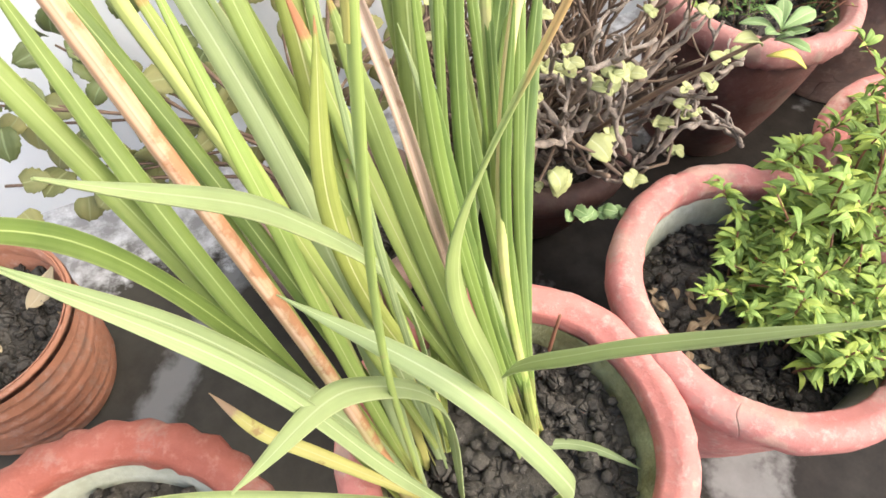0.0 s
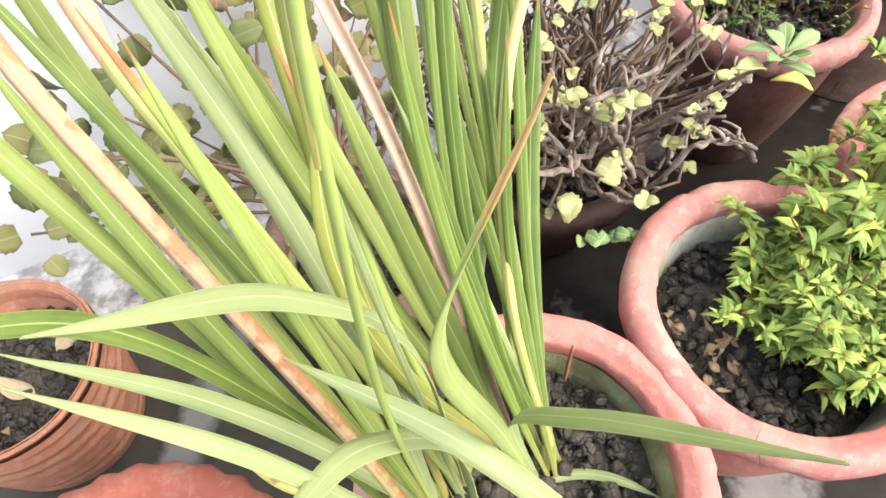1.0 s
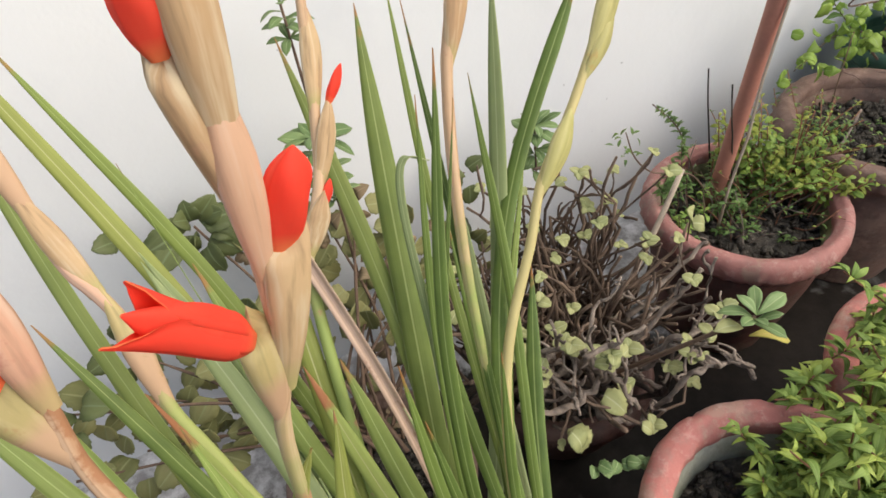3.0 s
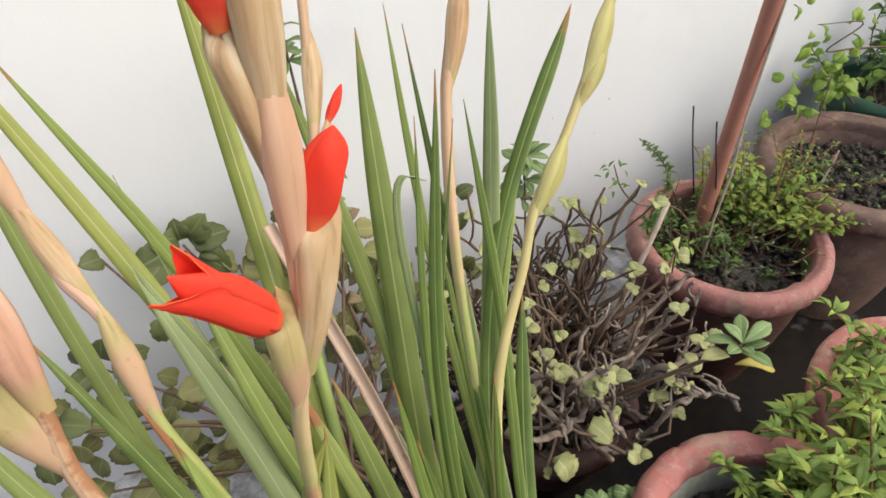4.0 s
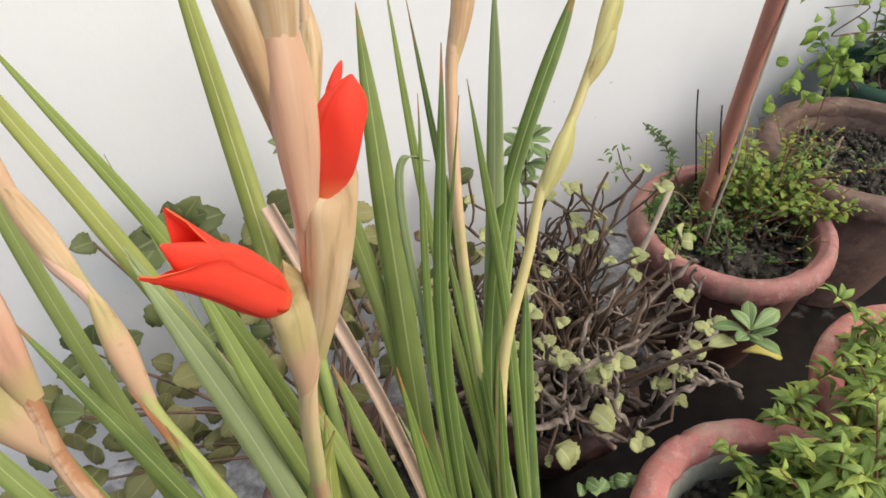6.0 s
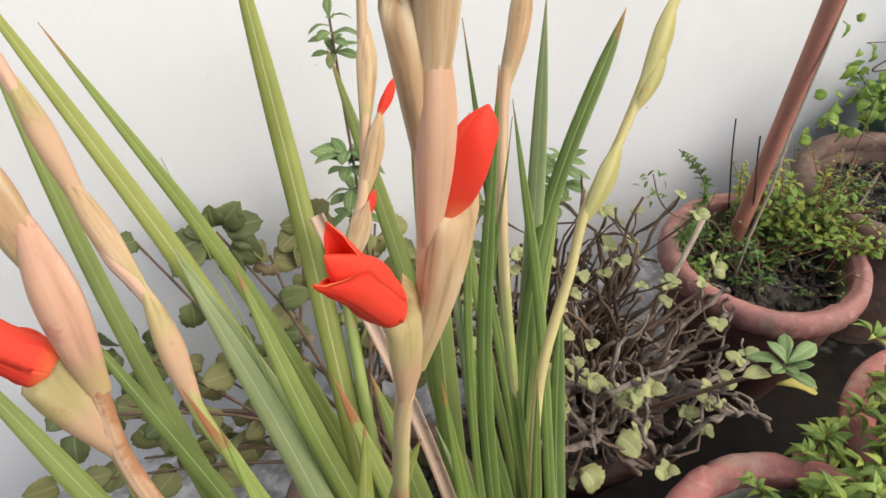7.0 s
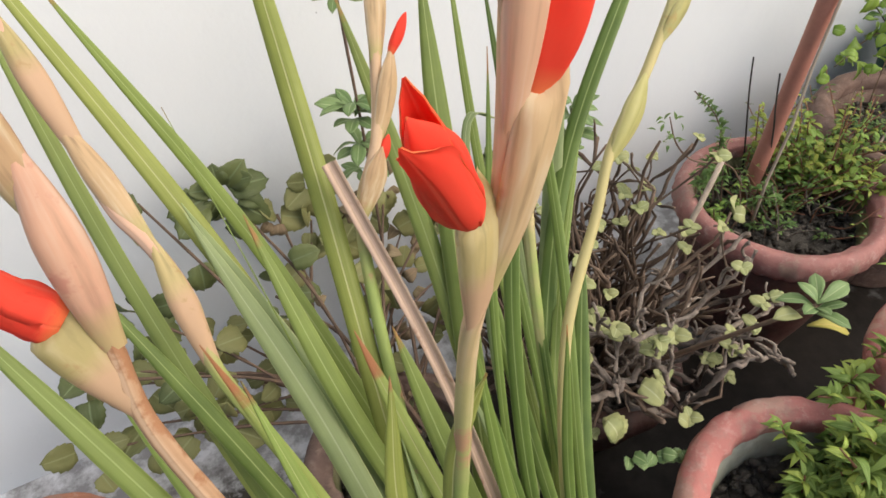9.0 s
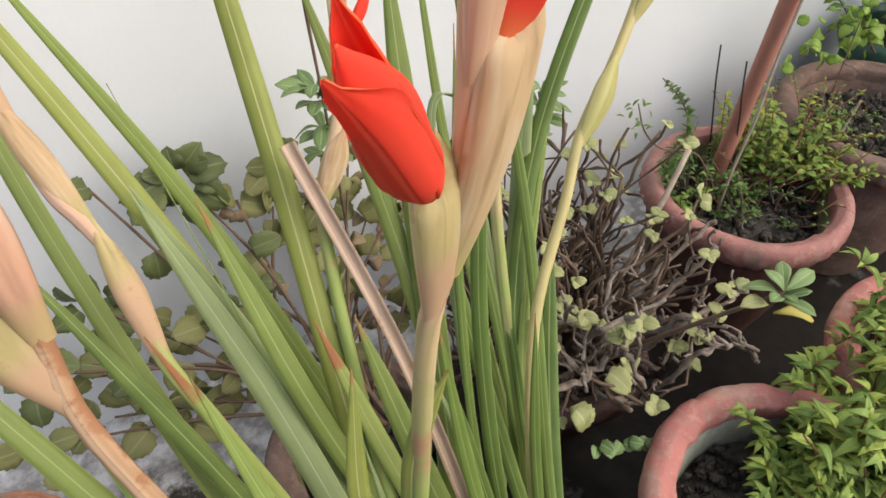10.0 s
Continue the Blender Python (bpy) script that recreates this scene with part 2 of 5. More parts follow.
def wet_floor():
    """Dark damp cement floor with lighter dried patches; splashed lime along the wall's foot."""
    m, nt, b = nodes_of("damp_cement")
    n1, n2, n3 = noise_at(nt, 3.1, 6, 0.6), noise_at(nt, 26, 8, 0.65), noise_at(nt, 190, 4)
    tc = nt.nodes.new("ShaderNodeTexCoord")
    sep = nt.nodes.new("ShaderNodeSeparateXYZ")
    nt.links.new(tc.outputs["Object"], sep.inputs[0])
    dry = stepped(nt, mathn(nt, "ADD", n1, mathn(nt, "MULTIPLY", n2, 0.18)), 0.66, 0.74)
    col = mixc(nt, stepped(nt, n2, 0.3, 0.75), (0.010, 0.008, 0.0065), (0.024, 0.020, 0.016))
    # drier cement to the left, paler with sky sheen put into its colour
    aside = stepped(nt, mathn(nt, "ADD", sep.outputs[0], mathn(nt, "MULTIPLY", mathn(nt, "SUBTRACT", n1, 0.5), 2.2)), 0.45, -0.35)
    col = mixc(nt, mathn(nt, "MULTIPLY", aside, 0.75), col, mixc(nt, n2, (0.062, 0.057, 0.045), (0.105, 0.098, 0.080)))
    col = mixc(nt, dry, col, mixc(nt, n2, (0.11, 0.108, 0.10), (0.22, 0.215, 0.205)))
    # a pale wet streak running out from the wall, its sheen put into colour
    off = mathn(nt, "ADD", mathn(nt, "MULTIPLY_ADD", sep.outputs[0], 0.71, 0.4046), mathn(nt, "MULTIPLY", sep.outputs[1], -0.70))
    off = mathn(nt, "ABSOLUTE", mathn(nt, "ADD", off, mathn(nt, "MULTIPLY", mathn(nt, "SUBTRACT", n2, 0.5), 0.06)))
    wet_streak = mathn(nt, "MULTIPLY", stepped(nt, off, 0.034, 0.012), mathn(nt, "MULTIPLY", stepped(nt, sep.outputs[1], 0.24, 0.34), 0.6))
    col = mixc(nt, wet_streak, col, (0.34, 0.34, 0.33))
    # lime splashes: an uneven band at the wall, with flakes
    edge = mathn(nt, "ADD", sep.outputs[1], mathn(nt, "MULTIPLY", mathn(nt, "SUBTRACT", n1, 0.5), 0.5))
    edge = mathn(nt, "ADD", edge, mathn(nt, "MULTIPLY", mathn(nt, "SUBTRACT", n2, 0.5), 0.25))
    band = stepped(nt, edge, 0.55, 0.60)
    limecol = mixc(nt, stepped(nt, n2, 0.42, 0.62), (0.30, 0.29, 0.28), (0.68, 0.68, 0.68))
    col = mixc(nt, band, col, limecol)
    nt.links.new(col, b.inputs["Base Color"])
    r = mixc(nt, dry, (0.58, 0.58, 0.58), (0.75, 0.75, 0.75))
    nt.links.new(mixc(nt, band, r, (0.8, 0.8, 0.8)), b.inputs["Roughness"])
    b.inputs["Specular IOR Level"].default_value = 0.14
    bump(nt, b, mathn(nt, "ADD", n2, mathn(nt, "MULTIPLY", n3, 0.35)), 0.4, 0.003)
    return m


M_WALL, M_FLOOR = lime_wall(), wet_floor()
M_PINK = painted_clay("pink_painted_clay", (0.53, 0.185, 0.150), (0.50, 0.29, 0.22), 0.60)
M_ROSE = painted_clay("worn_rose_paint", (0.43, 0.160, 0.135), (0.40, 0.225, 0.18), 0.58)
M_DULLRED = painted_clay("dull_red_paint", (0.25, 0.072, 0.048), (0.29, 0.13, 0.09), 0.66, scuff=(0.40, 0.22, 0.17))
M_DUSTY = painted_clay("dusty_rose_clay", (0.37, 0.160, 0.135), (0.32, 0.205, 0.16), 0.54)
# dark red-brown clay, darkened further for the shade under the bush
M_DARKPOT = painted_clay("shaded_dark_clay", (0.075, 0.036, 0.028), (0.085, 0.053, 0.042), 0.56, (0.045, 0.034, 0.030), (0.13, 0.09, 0.075))
# rose clay darkened to stand for shade on a pot's side
M_SHADEDROSE = painted_clay("shaded_rose_clay", (0.135, 0.060, 0.048), (0.14, 0.088, 0.070), 0.54, (0.065, 0.052, 0.045), (0.22, 0.155, 0.13))
M_BROWNPOT = painted_clay("brown_clay", (0.20, 0.12, 0.09), (0.26, 0.175, 0.135), 0.56, (0.12, 0.095, 0.08), (0.34, 0.26, 0.21))
M_CLAY = painted_clay("bare_terracotta", (0.46, 0.195, 0.11), (0.50, 0.25, 0.16), 0.66)
M_MOSS = soft_stuff("mossy_pot_inside", (0.17, 0.160, 0.070), (0.41, 0.42, 0.23), 24, 0.85, 0.7, 0.004)
M_GREYIN = soft_stuff("limed_pot_inside", (0.30, 0.31, 0.22), (0.52, 0.53, 0.45), 12, 0.85, 0.5, 0.003)
M_SOIL = cracked_soil("damp_garden_soil", (0.054, 0.047, 0.038), (0.092, 0.083, 0.069))
M_BARK = soft_stuff("grey_dry_bark", (0.36, 0.295, 0.240), (0.125, 0.098, 0.078), 70, 0.85, 0.8, 0.003, 300)
M_SHADEDWOOD = soft_stuff("shaded_inner_wood", (0.085, 0.062, 0.047), (0.045, 0.034, 0.027), 60, 0.85, 0.8, 0.003, 280)
M_TWIG = soft_stuff("brown_twig", (0.21, 0.135, 0.09), (0.13, 0.09, 0.065), 50, 0.8, 0.5, 0.001, 260)
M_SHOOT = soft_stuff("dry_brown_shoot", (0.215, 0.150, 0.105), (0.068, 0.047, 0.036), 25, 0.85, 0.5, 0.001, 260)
M_REDTWIG = soft_stuff("reddish_stem", (0.30, 0.12, 0.075), (0.22, 0.13, 0.07), 60, 0.6, 0.3, 0.001)
M_PIPE = soft_stuff("rusty_red_pipe", (0.46, 0.195, 0.140), (0.38, 0.18, 0.135), 16, 0.6, 0.3, 0.001)
M_GLADE = leaf_mat("gladiolus_leaf", (0.098, 0.155, 0.032), (0.245, 0.315, 0.074), (0.42, 0.49, 0.19), 62, 0.34, 0.5, streak=0.09, alt=(0.27, 0.325, 0.095), edge=(0.44, 0.50, 0.20), base=(0.33, 0.36, 0.085), base_to=0.16, tip=(0.42, 0.22, 0.08), glow=(0.42, 0.50, 0.20))
# deep green of the right-hand leaves, with some of their shade put in
M_GLADE_DEEP = leaf_mat("gladiolus_leaf_deep_green_shaded", (0.075, 0.132, 0.026), (0.175, 0.250, 0.052), (0.36, 0.44, 0.16), 62, 0.30, 0.5, streak=0.09, edge=(0.36, 0.43, 0.16), base=(0.42, 0.38, 0.13), base_to=0.15, tip=(0.42, 0.20, 0.07), glow=(0.42, 0.50, 0.20))
M_GLADE_DYING = leaf_mat("gladiolus_leaf_dying", (0.44, 0.40, 0.10), (0.50, 0.46, 0.15), (0.58, 0.54, 0.26), 62, 0.30, 0.55, spots=(0.30, 0.16, 0.07), tip=(0.36, 0.24, 0.15), tip_at=0.80)
M_GLADE_ORANGE = leaf_mat("gladiolus_leaf_orange_end", (0.27, 0.35, 0.11), (0.33, 0.40, 0.15), (0.5, 0.54, 0.28), 62, 0.30, 0.5, tip=(0.56, 0.38, 0.17), tip_at=0.87, glow=(0.42, 0.50, 0.20))
M_GLADE_PALE = leaf_mat("gladiolus_leaf_pale", (0.240, 0.305, 0.128), (0.315, 0.380, 0.175), (0.50, 0.56, 0.32), 62, 0.36, 0.5, streak=0.09, edge=(0.60, 0.64, 0.34), glow=(0.42, 0.50, 0.20))
M_GLADE_BROWN = leaf_mat("gladiolus_leaf_brown_tip", (0.17, 0.245, 0.05), (0.24, 0.32, 0.08), (0.44, 0.48, 0.20), 62, 0.25, 0.5, base=(0.36, 0.34, 0.10), tip=(0.25, 0.13, 0.06), tip_at=0.965)
M_GLADE_OLIVE = leaf_mat("gladiolus_leaf_olive", (0.23, 0.27, 0.055), (0.31, 0.34, 0.085), (0.5, 0.5, 0.24), 62, 0.25, 0.5, base=(0.45, 0.42, 0.13), tip=(0.38, 0.20, 0.09), glow=(0.42, 0.50, 0.20))
M_GLADE_YELLOW = leaf_mat("gladiolus_leaf_yellowing", (0.34, 0.36, 0.09), (0.29, 0.36, 0.10), (0.48, 0.48, 0.22), 62, 0.32, 0.5, streak=0.10, tip=(0.40, 0.17, 0.08), tip_at=0.90)
M_DRYLEAF = leaf_mat("dry_gladiolus_stalk", (0.42, 0.25, 0.14), (0.52, 0.33, 0.20), (0.60, 0.42, 0.28), 40, 0.1, 0.6, base=(0.34, 0.37, 0.12), base_to=0.16, rust=(0.36, 0.165, 0.08), spots=(0.30, 0.13, 0.06), streak=0.6)
M_DRYPALE = leaf_mat("bleached_dry_stalk", (0.50, 0.34, 0.25), (0.58, 0.42, 0.31), (0.66, 0.50, 0.38), 40, 0.1, 0.6, spots=(0.42, 0.25, 0.17), streak=0.6)
M_BRACT = leaf_mat("tan_bract", (0.50, 0.32, 0.175), (0.60, 0.44, 0.25), (0.72, 0.60, 0.40), 24, 0.30, 0.6, base=(0.52, 0.46, 0.20), spots=(0.55, 0.32, 0.21), streak=0.8, edge=(0.56, 0.31, 0.20), glow=(0.75, 0.55, 0.32))
M_BRACT_OLIVE = leaf_mat("olive_topped_bract", (0.42, 0.35, 0.15), (0.55, 0.44, 0.21), (0.66, 0.56, 0.32), 24, 0.30, 0.55, base_to=0.62, base=(0.62, 0.41, 0.26), spots=(0.46, 0.30, 0.14), streak=0.5, edge=(0.50, 0.36, 0.16))
M_BRACT_PINK = leaf_mat("pinkish_bract", (0.66, 0.36, 0.25), (0.68, 0.44, 0.29), (0.76, 0.56, 0.42), 24, 0.30, 0.55, base=(0.58, 0.44, 0.22), spots=(0.60, 0.27, 0.20), streak=0.5, edge=(0.56, 0.31, 0.20), glow=(0.75, 0.55, 0.32))
M_BRACT_GREEN = leaf_mat("olive_bract", (0.42, 0.40, 0.145), (0.53, 0.48, 0.21), (0.62, 0.56, 0.28), 30, 0.25, 0.5, spots=(0.50, 0.36, 0.13), streak=0.5, edge=(0.5, 0.34, 0.12))
M_STEM = leaf_mat("flower_stem_skin", (0.54, 0.33, 0.20), (0.60, 0.42, 0.25), (0.66, 0.48, 0.32), 12, 0.15, 0.55, base_to=0.48, base=(0.30, 0.38, 0.11), spots=(0.48, 0.25, 0.16), streak=0.6, glow=(0.75, 0.55, 0.32))
M_STEM_PINK = leaf_mat("pink_stem_skin", (0.58, 0.34, 0.23), (0.60, 0.38, 0.27), (0.66, 0.46, 0.34), 12, 0.15, 0.55, base_to=0.5, base=(0.36, 0.40, 0.13), spots=(0.48, 0.23, 0.16), streak=0.6, glow=(0.75, 0.55, 0.32))
M_STEM_GREEN = leaf_mat("olive_stem_skin", (0.42, 0.37, 0.15), (0.49, 0.42, 0.19), (0.55, 0.45, 0.2), 12, 0.1, 0.55, base=(0.30, 0.38, 0.1))
M_PETAL = leaf_mat("red_petal", (0.90, 0.070, 0.040), (0.95, 0.100, 0.055), (0.95, 0.16, 0.09), 0, 0.45, 0.7, base=(0.92, 0.24, 0.09), streak=0.10, glow=(0.98, 0.13, 0.07))
M_LANCE = leaf_mat("narrow_green_leaf", (0.115, 0.200, 0.036), (0.29, 0.400, 0.092), (0.34, 0.44, 0.14), 0, 0.25, 0.52)
M_LANCE_YOUNG = leaf_mat("young_green_leaf", (0.30, 0.40, 0.065), (0.46, 0.55, 0.12), (0.46, 0.55, 0.18), 0, 0.3, 0.5)
M_SMALL = leaf_mat("small_green_leaf", (0.07, 0.16, 0.04), (0.17, 0.27, 0.07), (0.25, 0.33, 0.12), 0, 0.25, 0.45)
M_HERB = leaf_mat("green_herb_leaf", (0.12, 0.23, 0.040), (0.26, 0.38, 0.07), (0.3, 0.4, 0.14), 0, 0.3, 0.45)
M_SMALL_YELLOW = leaf_mat("yellow_green_shoot", (0.22, 0.30, 0.05), (0.36, 0.40, 0.07), (0.45, 0.48, 0.15), 0, 0.3, 0.45)
M_ROUND = leaf_mat("olive_round_leaf", (0.125, 0.135, 0.050), (0.27, 0.26, 0.105), (0.30, 0.32, 0.15), 0, 0.2, 0.6, spots=(0.24, 0.19, 0.10))
M_ROUND_DARK = leaf_mat("dark_round_leaf", (0.075, 0.095, 0.035), (0.14, 0.165, 0.06), (0.2, 0.25, 0.12), 0, 0.15, 0.5)
M_ROUND_BROWN = leaf_mat("brown_round_leaf", (0.20, 0.14, 0.085), (0.27, 0.21, 0.12), (0.32, 0.25, 0.15), 0, 0.15, 0.7)
M_PALE = leaf_mat("pale_green_leaf", (0.28, 0.31, 0.13), (0.41, 0.415, 0.185), (0.5, 0.52, 0.3), 0, 0.2, 0.6)
M_FLESHY = leaf_mat("fleshy_green_leaf", (0.095, 0.165, 0.055), (0.19, 0.275, 0.105), (0.36, 0.43, 0.21), 0, 0.12, 0.5, edge=(0.36, 0.43, 0.22))
M_PURPLE = leaf_mat("purple_petal", (0.42, 0.10, 0.40), (0.50, 0.16, 0.46), (0.6, 0.3, 0.55), 0, 0.3, 0.5)
M_GOLD = leaf_mat("yellow_dying_leaf", (0.48, 0.33, 0.05), (0.45, 0.40, 0.10), (0.6, 0.45, 0.15), 0, 0.2, 0.5)
M_LITTER = leaf_mat("dead_leaf", (0.16, 0.11, 0.065), (0.28, 0.21, 0.125), (0.34, 0.26, 0.16), 0, 0.1, 0.8)
M_DEADPALE = leaf_mat("pale_dead_leaf", (0.30, 0.23, 0.14), (0.42, 0.35, 0.22), (0.46, 0.38, 0.26), 0, 0.1, 0.8, spots=(0.20, 0.14, 0.08))
M_BRIGHT = leaf_mat("bright_vine_leaf", (0.20, 0.34, 0.05), (0.33, 0.46, 0.09), (0.4, 0.5, 0.2), 0, 0.35, 0.4)
M_GREENPOT = soft_stuff("green_glaze", (0.045, 0.11, 0.075), (0.035, 0.085, 0.06), 12, 0.4, 0.1, 0.001)
M_BLACK = soft_stuff("blackened_stick", (0.035, 0.03, 0.025), (0.06, 0.05, 0.04), 50, 0.8)
M_PALESTICK = soft_stuff("bleached_stick", (0.48, 0.40, 0.31), (0.38, 0.31, 0.24), 60, 0.8)
M_CONCRETE = soft_stuff("shade_wall_plaster", (0.55, 0.54, 0.52), (0.48, 0.47, 0.45), 3, 0.9)


WALL_Y = 0.77


# ---- building helpers ----
def empty(name, at, label, category, group=""):
    ob = tagged(new(name), label, category, group)
    ob.location = at
    return ob


def mesh_of(name, bm, material):
    me = bpy.data.meshes.new(name)
    bm.normal_update()
    bm.to_mesh(me)
    bm.free()
    for p in me.polygons:
        p.use_smooth = True
    me.materials.append(material)
    return me


def part(name, bm, material, parent, label="", kind=""):
    """Links a bmesh, or a mesh that is shared, as one part under its thing; its coordinates are the world's."""
    me = bm if isinstance(bm, bpy.types.Mesh) else mesh_of(name, bm, material)
    ob = new(name, me)
    if parent:
        ob.parent = parent
        if parent.parent is None:
            ob.matrix_parent_inverse = Matrix.Translation(-parent.location)
    return tagged(ob, label, kind=kind)


def lathe(profile, at, seg=72, wobble=0.0, seed=0, scallop=None):
    """Turns (radius, height) pairs round the upright axis. scallop: (teeth, depth, low, high) waves the radius between two heights."""
    bm = bmesh.new()
    rings = []
    for k, (r, z) in enumerate(profile):
        ring = []
        for i in range(seg):
            a = 2 * math.pi * i / seg
            rr = r
            if wobble:
                rr += wobble * noise.noise((math.cos(a) * 1.3 + seed, math.sin(a) * 1.3, z * 6 + seed))
                rr += wobble * 0.35 * noise.noise((math.cos(a) * 7 + seed, math.sin(a) * 7, z * 20))
            zz = z + (wobble * 0.5 * noise.noise((math.cos(a) * 1.1 + seed * 3, math.sin(a) * 1.1, 5)) if wobble else 0)
            if scallop and scallop[2] <= z <= scallop[3] and k < len(profile) * 0.6:
                rr += scallop[1] * (0.5 + 0.5 * math.cos(a * scallop[0]))
            ring.append(bm.verts.new((at[0] + rr * math.cos(a), at[1] + rr * math.sin(a), at[2] + zz)))
        rings.append(ring)
    for lo, hi in zip(rings, rings[1:]):
        for i in range(seg):
            bm.faces.new((lo[i], lo[(i + 1) % seg], hi[(i + 1) % seg], hi[i]))
    return bm


def spline(points, steps):
    """A smooth line through the points."""
    p = [Vector(q) for q in points]
    p = [p[0] * 2 - p[1], *p, p[-1] * 2 - p[-2]]
    out = []
    for i in range(1, len(p) - 2):
        d = [max(1e-5, (p[j + 1] - p[j]).length ** 0.5) for j in (i - 1, i, i + 1)]
        m1 = (p[i] - p[i - 1]) / d[0] - (p[i + 1] - p[i - 1]) / (d[0] + d[1]) + (p[i + 1] - p[i]) / d[1]
        m2 = (p[i + 1] - p[i]) / d[1] - (p[i + 2] - p[i]) / (d[1] + d[2]) + (p[i + 2] - p[i + 1]) / d[2]
        m1, m2 = m1 * d[1], m2 * d[1]
        for s in range(steps):
            u = s / steps
            out.append((2 * u**3 - 3 * u**2 + 1) * p[i] + (u**3 - 2 * u**2 + u) * m1 + (3 * u**2 - 2 * u**3) * p[i + 1] + (u**3 - u**2) * m2)
    out.append(p[-2])
    return out


def tube(bm, line, radius, sides=7, jitter=0.0):
    """A tapering round stem along a line; radius is a function of 0..1 or a pair."""
    uvl = bm.loops.layers.uv.verify()
    rad = radius if callable(radius) else (lambda s: radius[0] + (radius[1] - radius[0]) * s)
    n = len(line)
    rings = []
    ref = Vector((0.31, 0.22, 0.93)).normalized()
    for k, p in enumerate(line):
        t = (line[min(k + 1, n - 1)] - line[max(k - 1, 0)]).normalized()
        x = t.cross(ref)
        x = x.normalized() if x.length > 1e-3 else Vector((1, 0, 0))
        y = t.cross(x)
        r = rad(k / (n - 1)) * (1 + jitter * noise.noise(p * 90))
        rings.append([bm.verts.new(p + r * (math.cos(a) * x + math.sin(a) * y)) for a in (2 * math.pi * i / sides for i in range(sides))])
    for k in range(n - 1):
        for i in range(sides):
            f = bm.faces.new((rings[k][i], rings[k][(i + 1) % sides], rings[k + 1][(i + 1) % sides], rings[k + 1][i]))
            for loop, (a, b) in zip(f.loops, ((i, k), (i + 1, k), (i + 1, k + 1), (i, k + 1))):
                loop[uvl].uv = (a / sides, b / (n - 1))
    bm.faces.new(rings[-1])
    bm.faces.new(list(reversed(rings[0])))
    return bm


def strip(bm, line, width, side, fold=0.25, thick=0.0009, across=5, profile=None, twist=0.0, wave=0.0):
    """A long leaf along a line: folded at its midrib, tapering by profile(0..1), with real thickness."""
    uvl = bm.loops.layers.uv.verify()
    prof = profile or (lambda s: min(1.0, 0.42 + s * 2.6) * (1 - max(0.0, (s - 0.45) / 0.55) ** 2.2))
    n = len(line)
    rows = []
    for k, p in enumerate(line):
        s = k / (n - 1)
        t = (line[min(k + 1, n - 1)] - line[max(k - 1, 0)]).normalized()
        x = (side - t * side.dot(t)).normalized()
        x = Matrix.Rotation(twist * s, 3, t) @ x
        nrm = x.cross(t)
        w = max(0.0006, width * prof(s)) * 0.5
        row = []
        for j in range(across):
            u = 2 * j / (across - 1) - 1
            q = p + x * u * w + nrm * (abs(u) - 0.5) * w * fold * 2
            q = q + nrm * wave * w * math.sin(s * 17 + u * 2.2)
            row.append(q)
        rows.append((row, nrm))
    front = [[bm.verts.new(q + nrm * thick * 0.5) for q in row] for row, nrm in rows]
    back = [[bm.verts.new(q - nrm * thick * 0.5) for q in row] for row, nrm in rows]

    def quad(a, b, c, d, uvs):
        f = bm.faces.new((a, b, c, d))
        for loop, uv in zip(f.loops, uvs):
            loop[uvl].uv = uv

    m = across - 1
    for k in range(n - 1):
        v0, v1 = k / (n - 1), (k + 1) / (n - 1)
        for j in range(m):
            u0, u1 = j / m, (j + 1) / m
            quad(front[k][j], front[k][j + 1], front[k + 1][j + 1], front[k + 1][j], ((u0, v0), (u1, v0), (u1, v1), (u0, v1)))
            quad(back[k][j + 1], back[k][j], back[k + 1][j], back[k + 1][j + 1], ((u1, v0), (u0, v0), (u0, v1), (u1, v1)))
        quad(back[k][0], front[k][0], front[k + 1][0], back[k + 1][0], ((0, v0), (0, v0), (0, v1), (0, v1)))
        quad(front[k][m], back[k][m], back[k + 1][m], front[k + 1][m], ((1, v0), (1, v0), (1, v1), (1, v1)))
    return bm


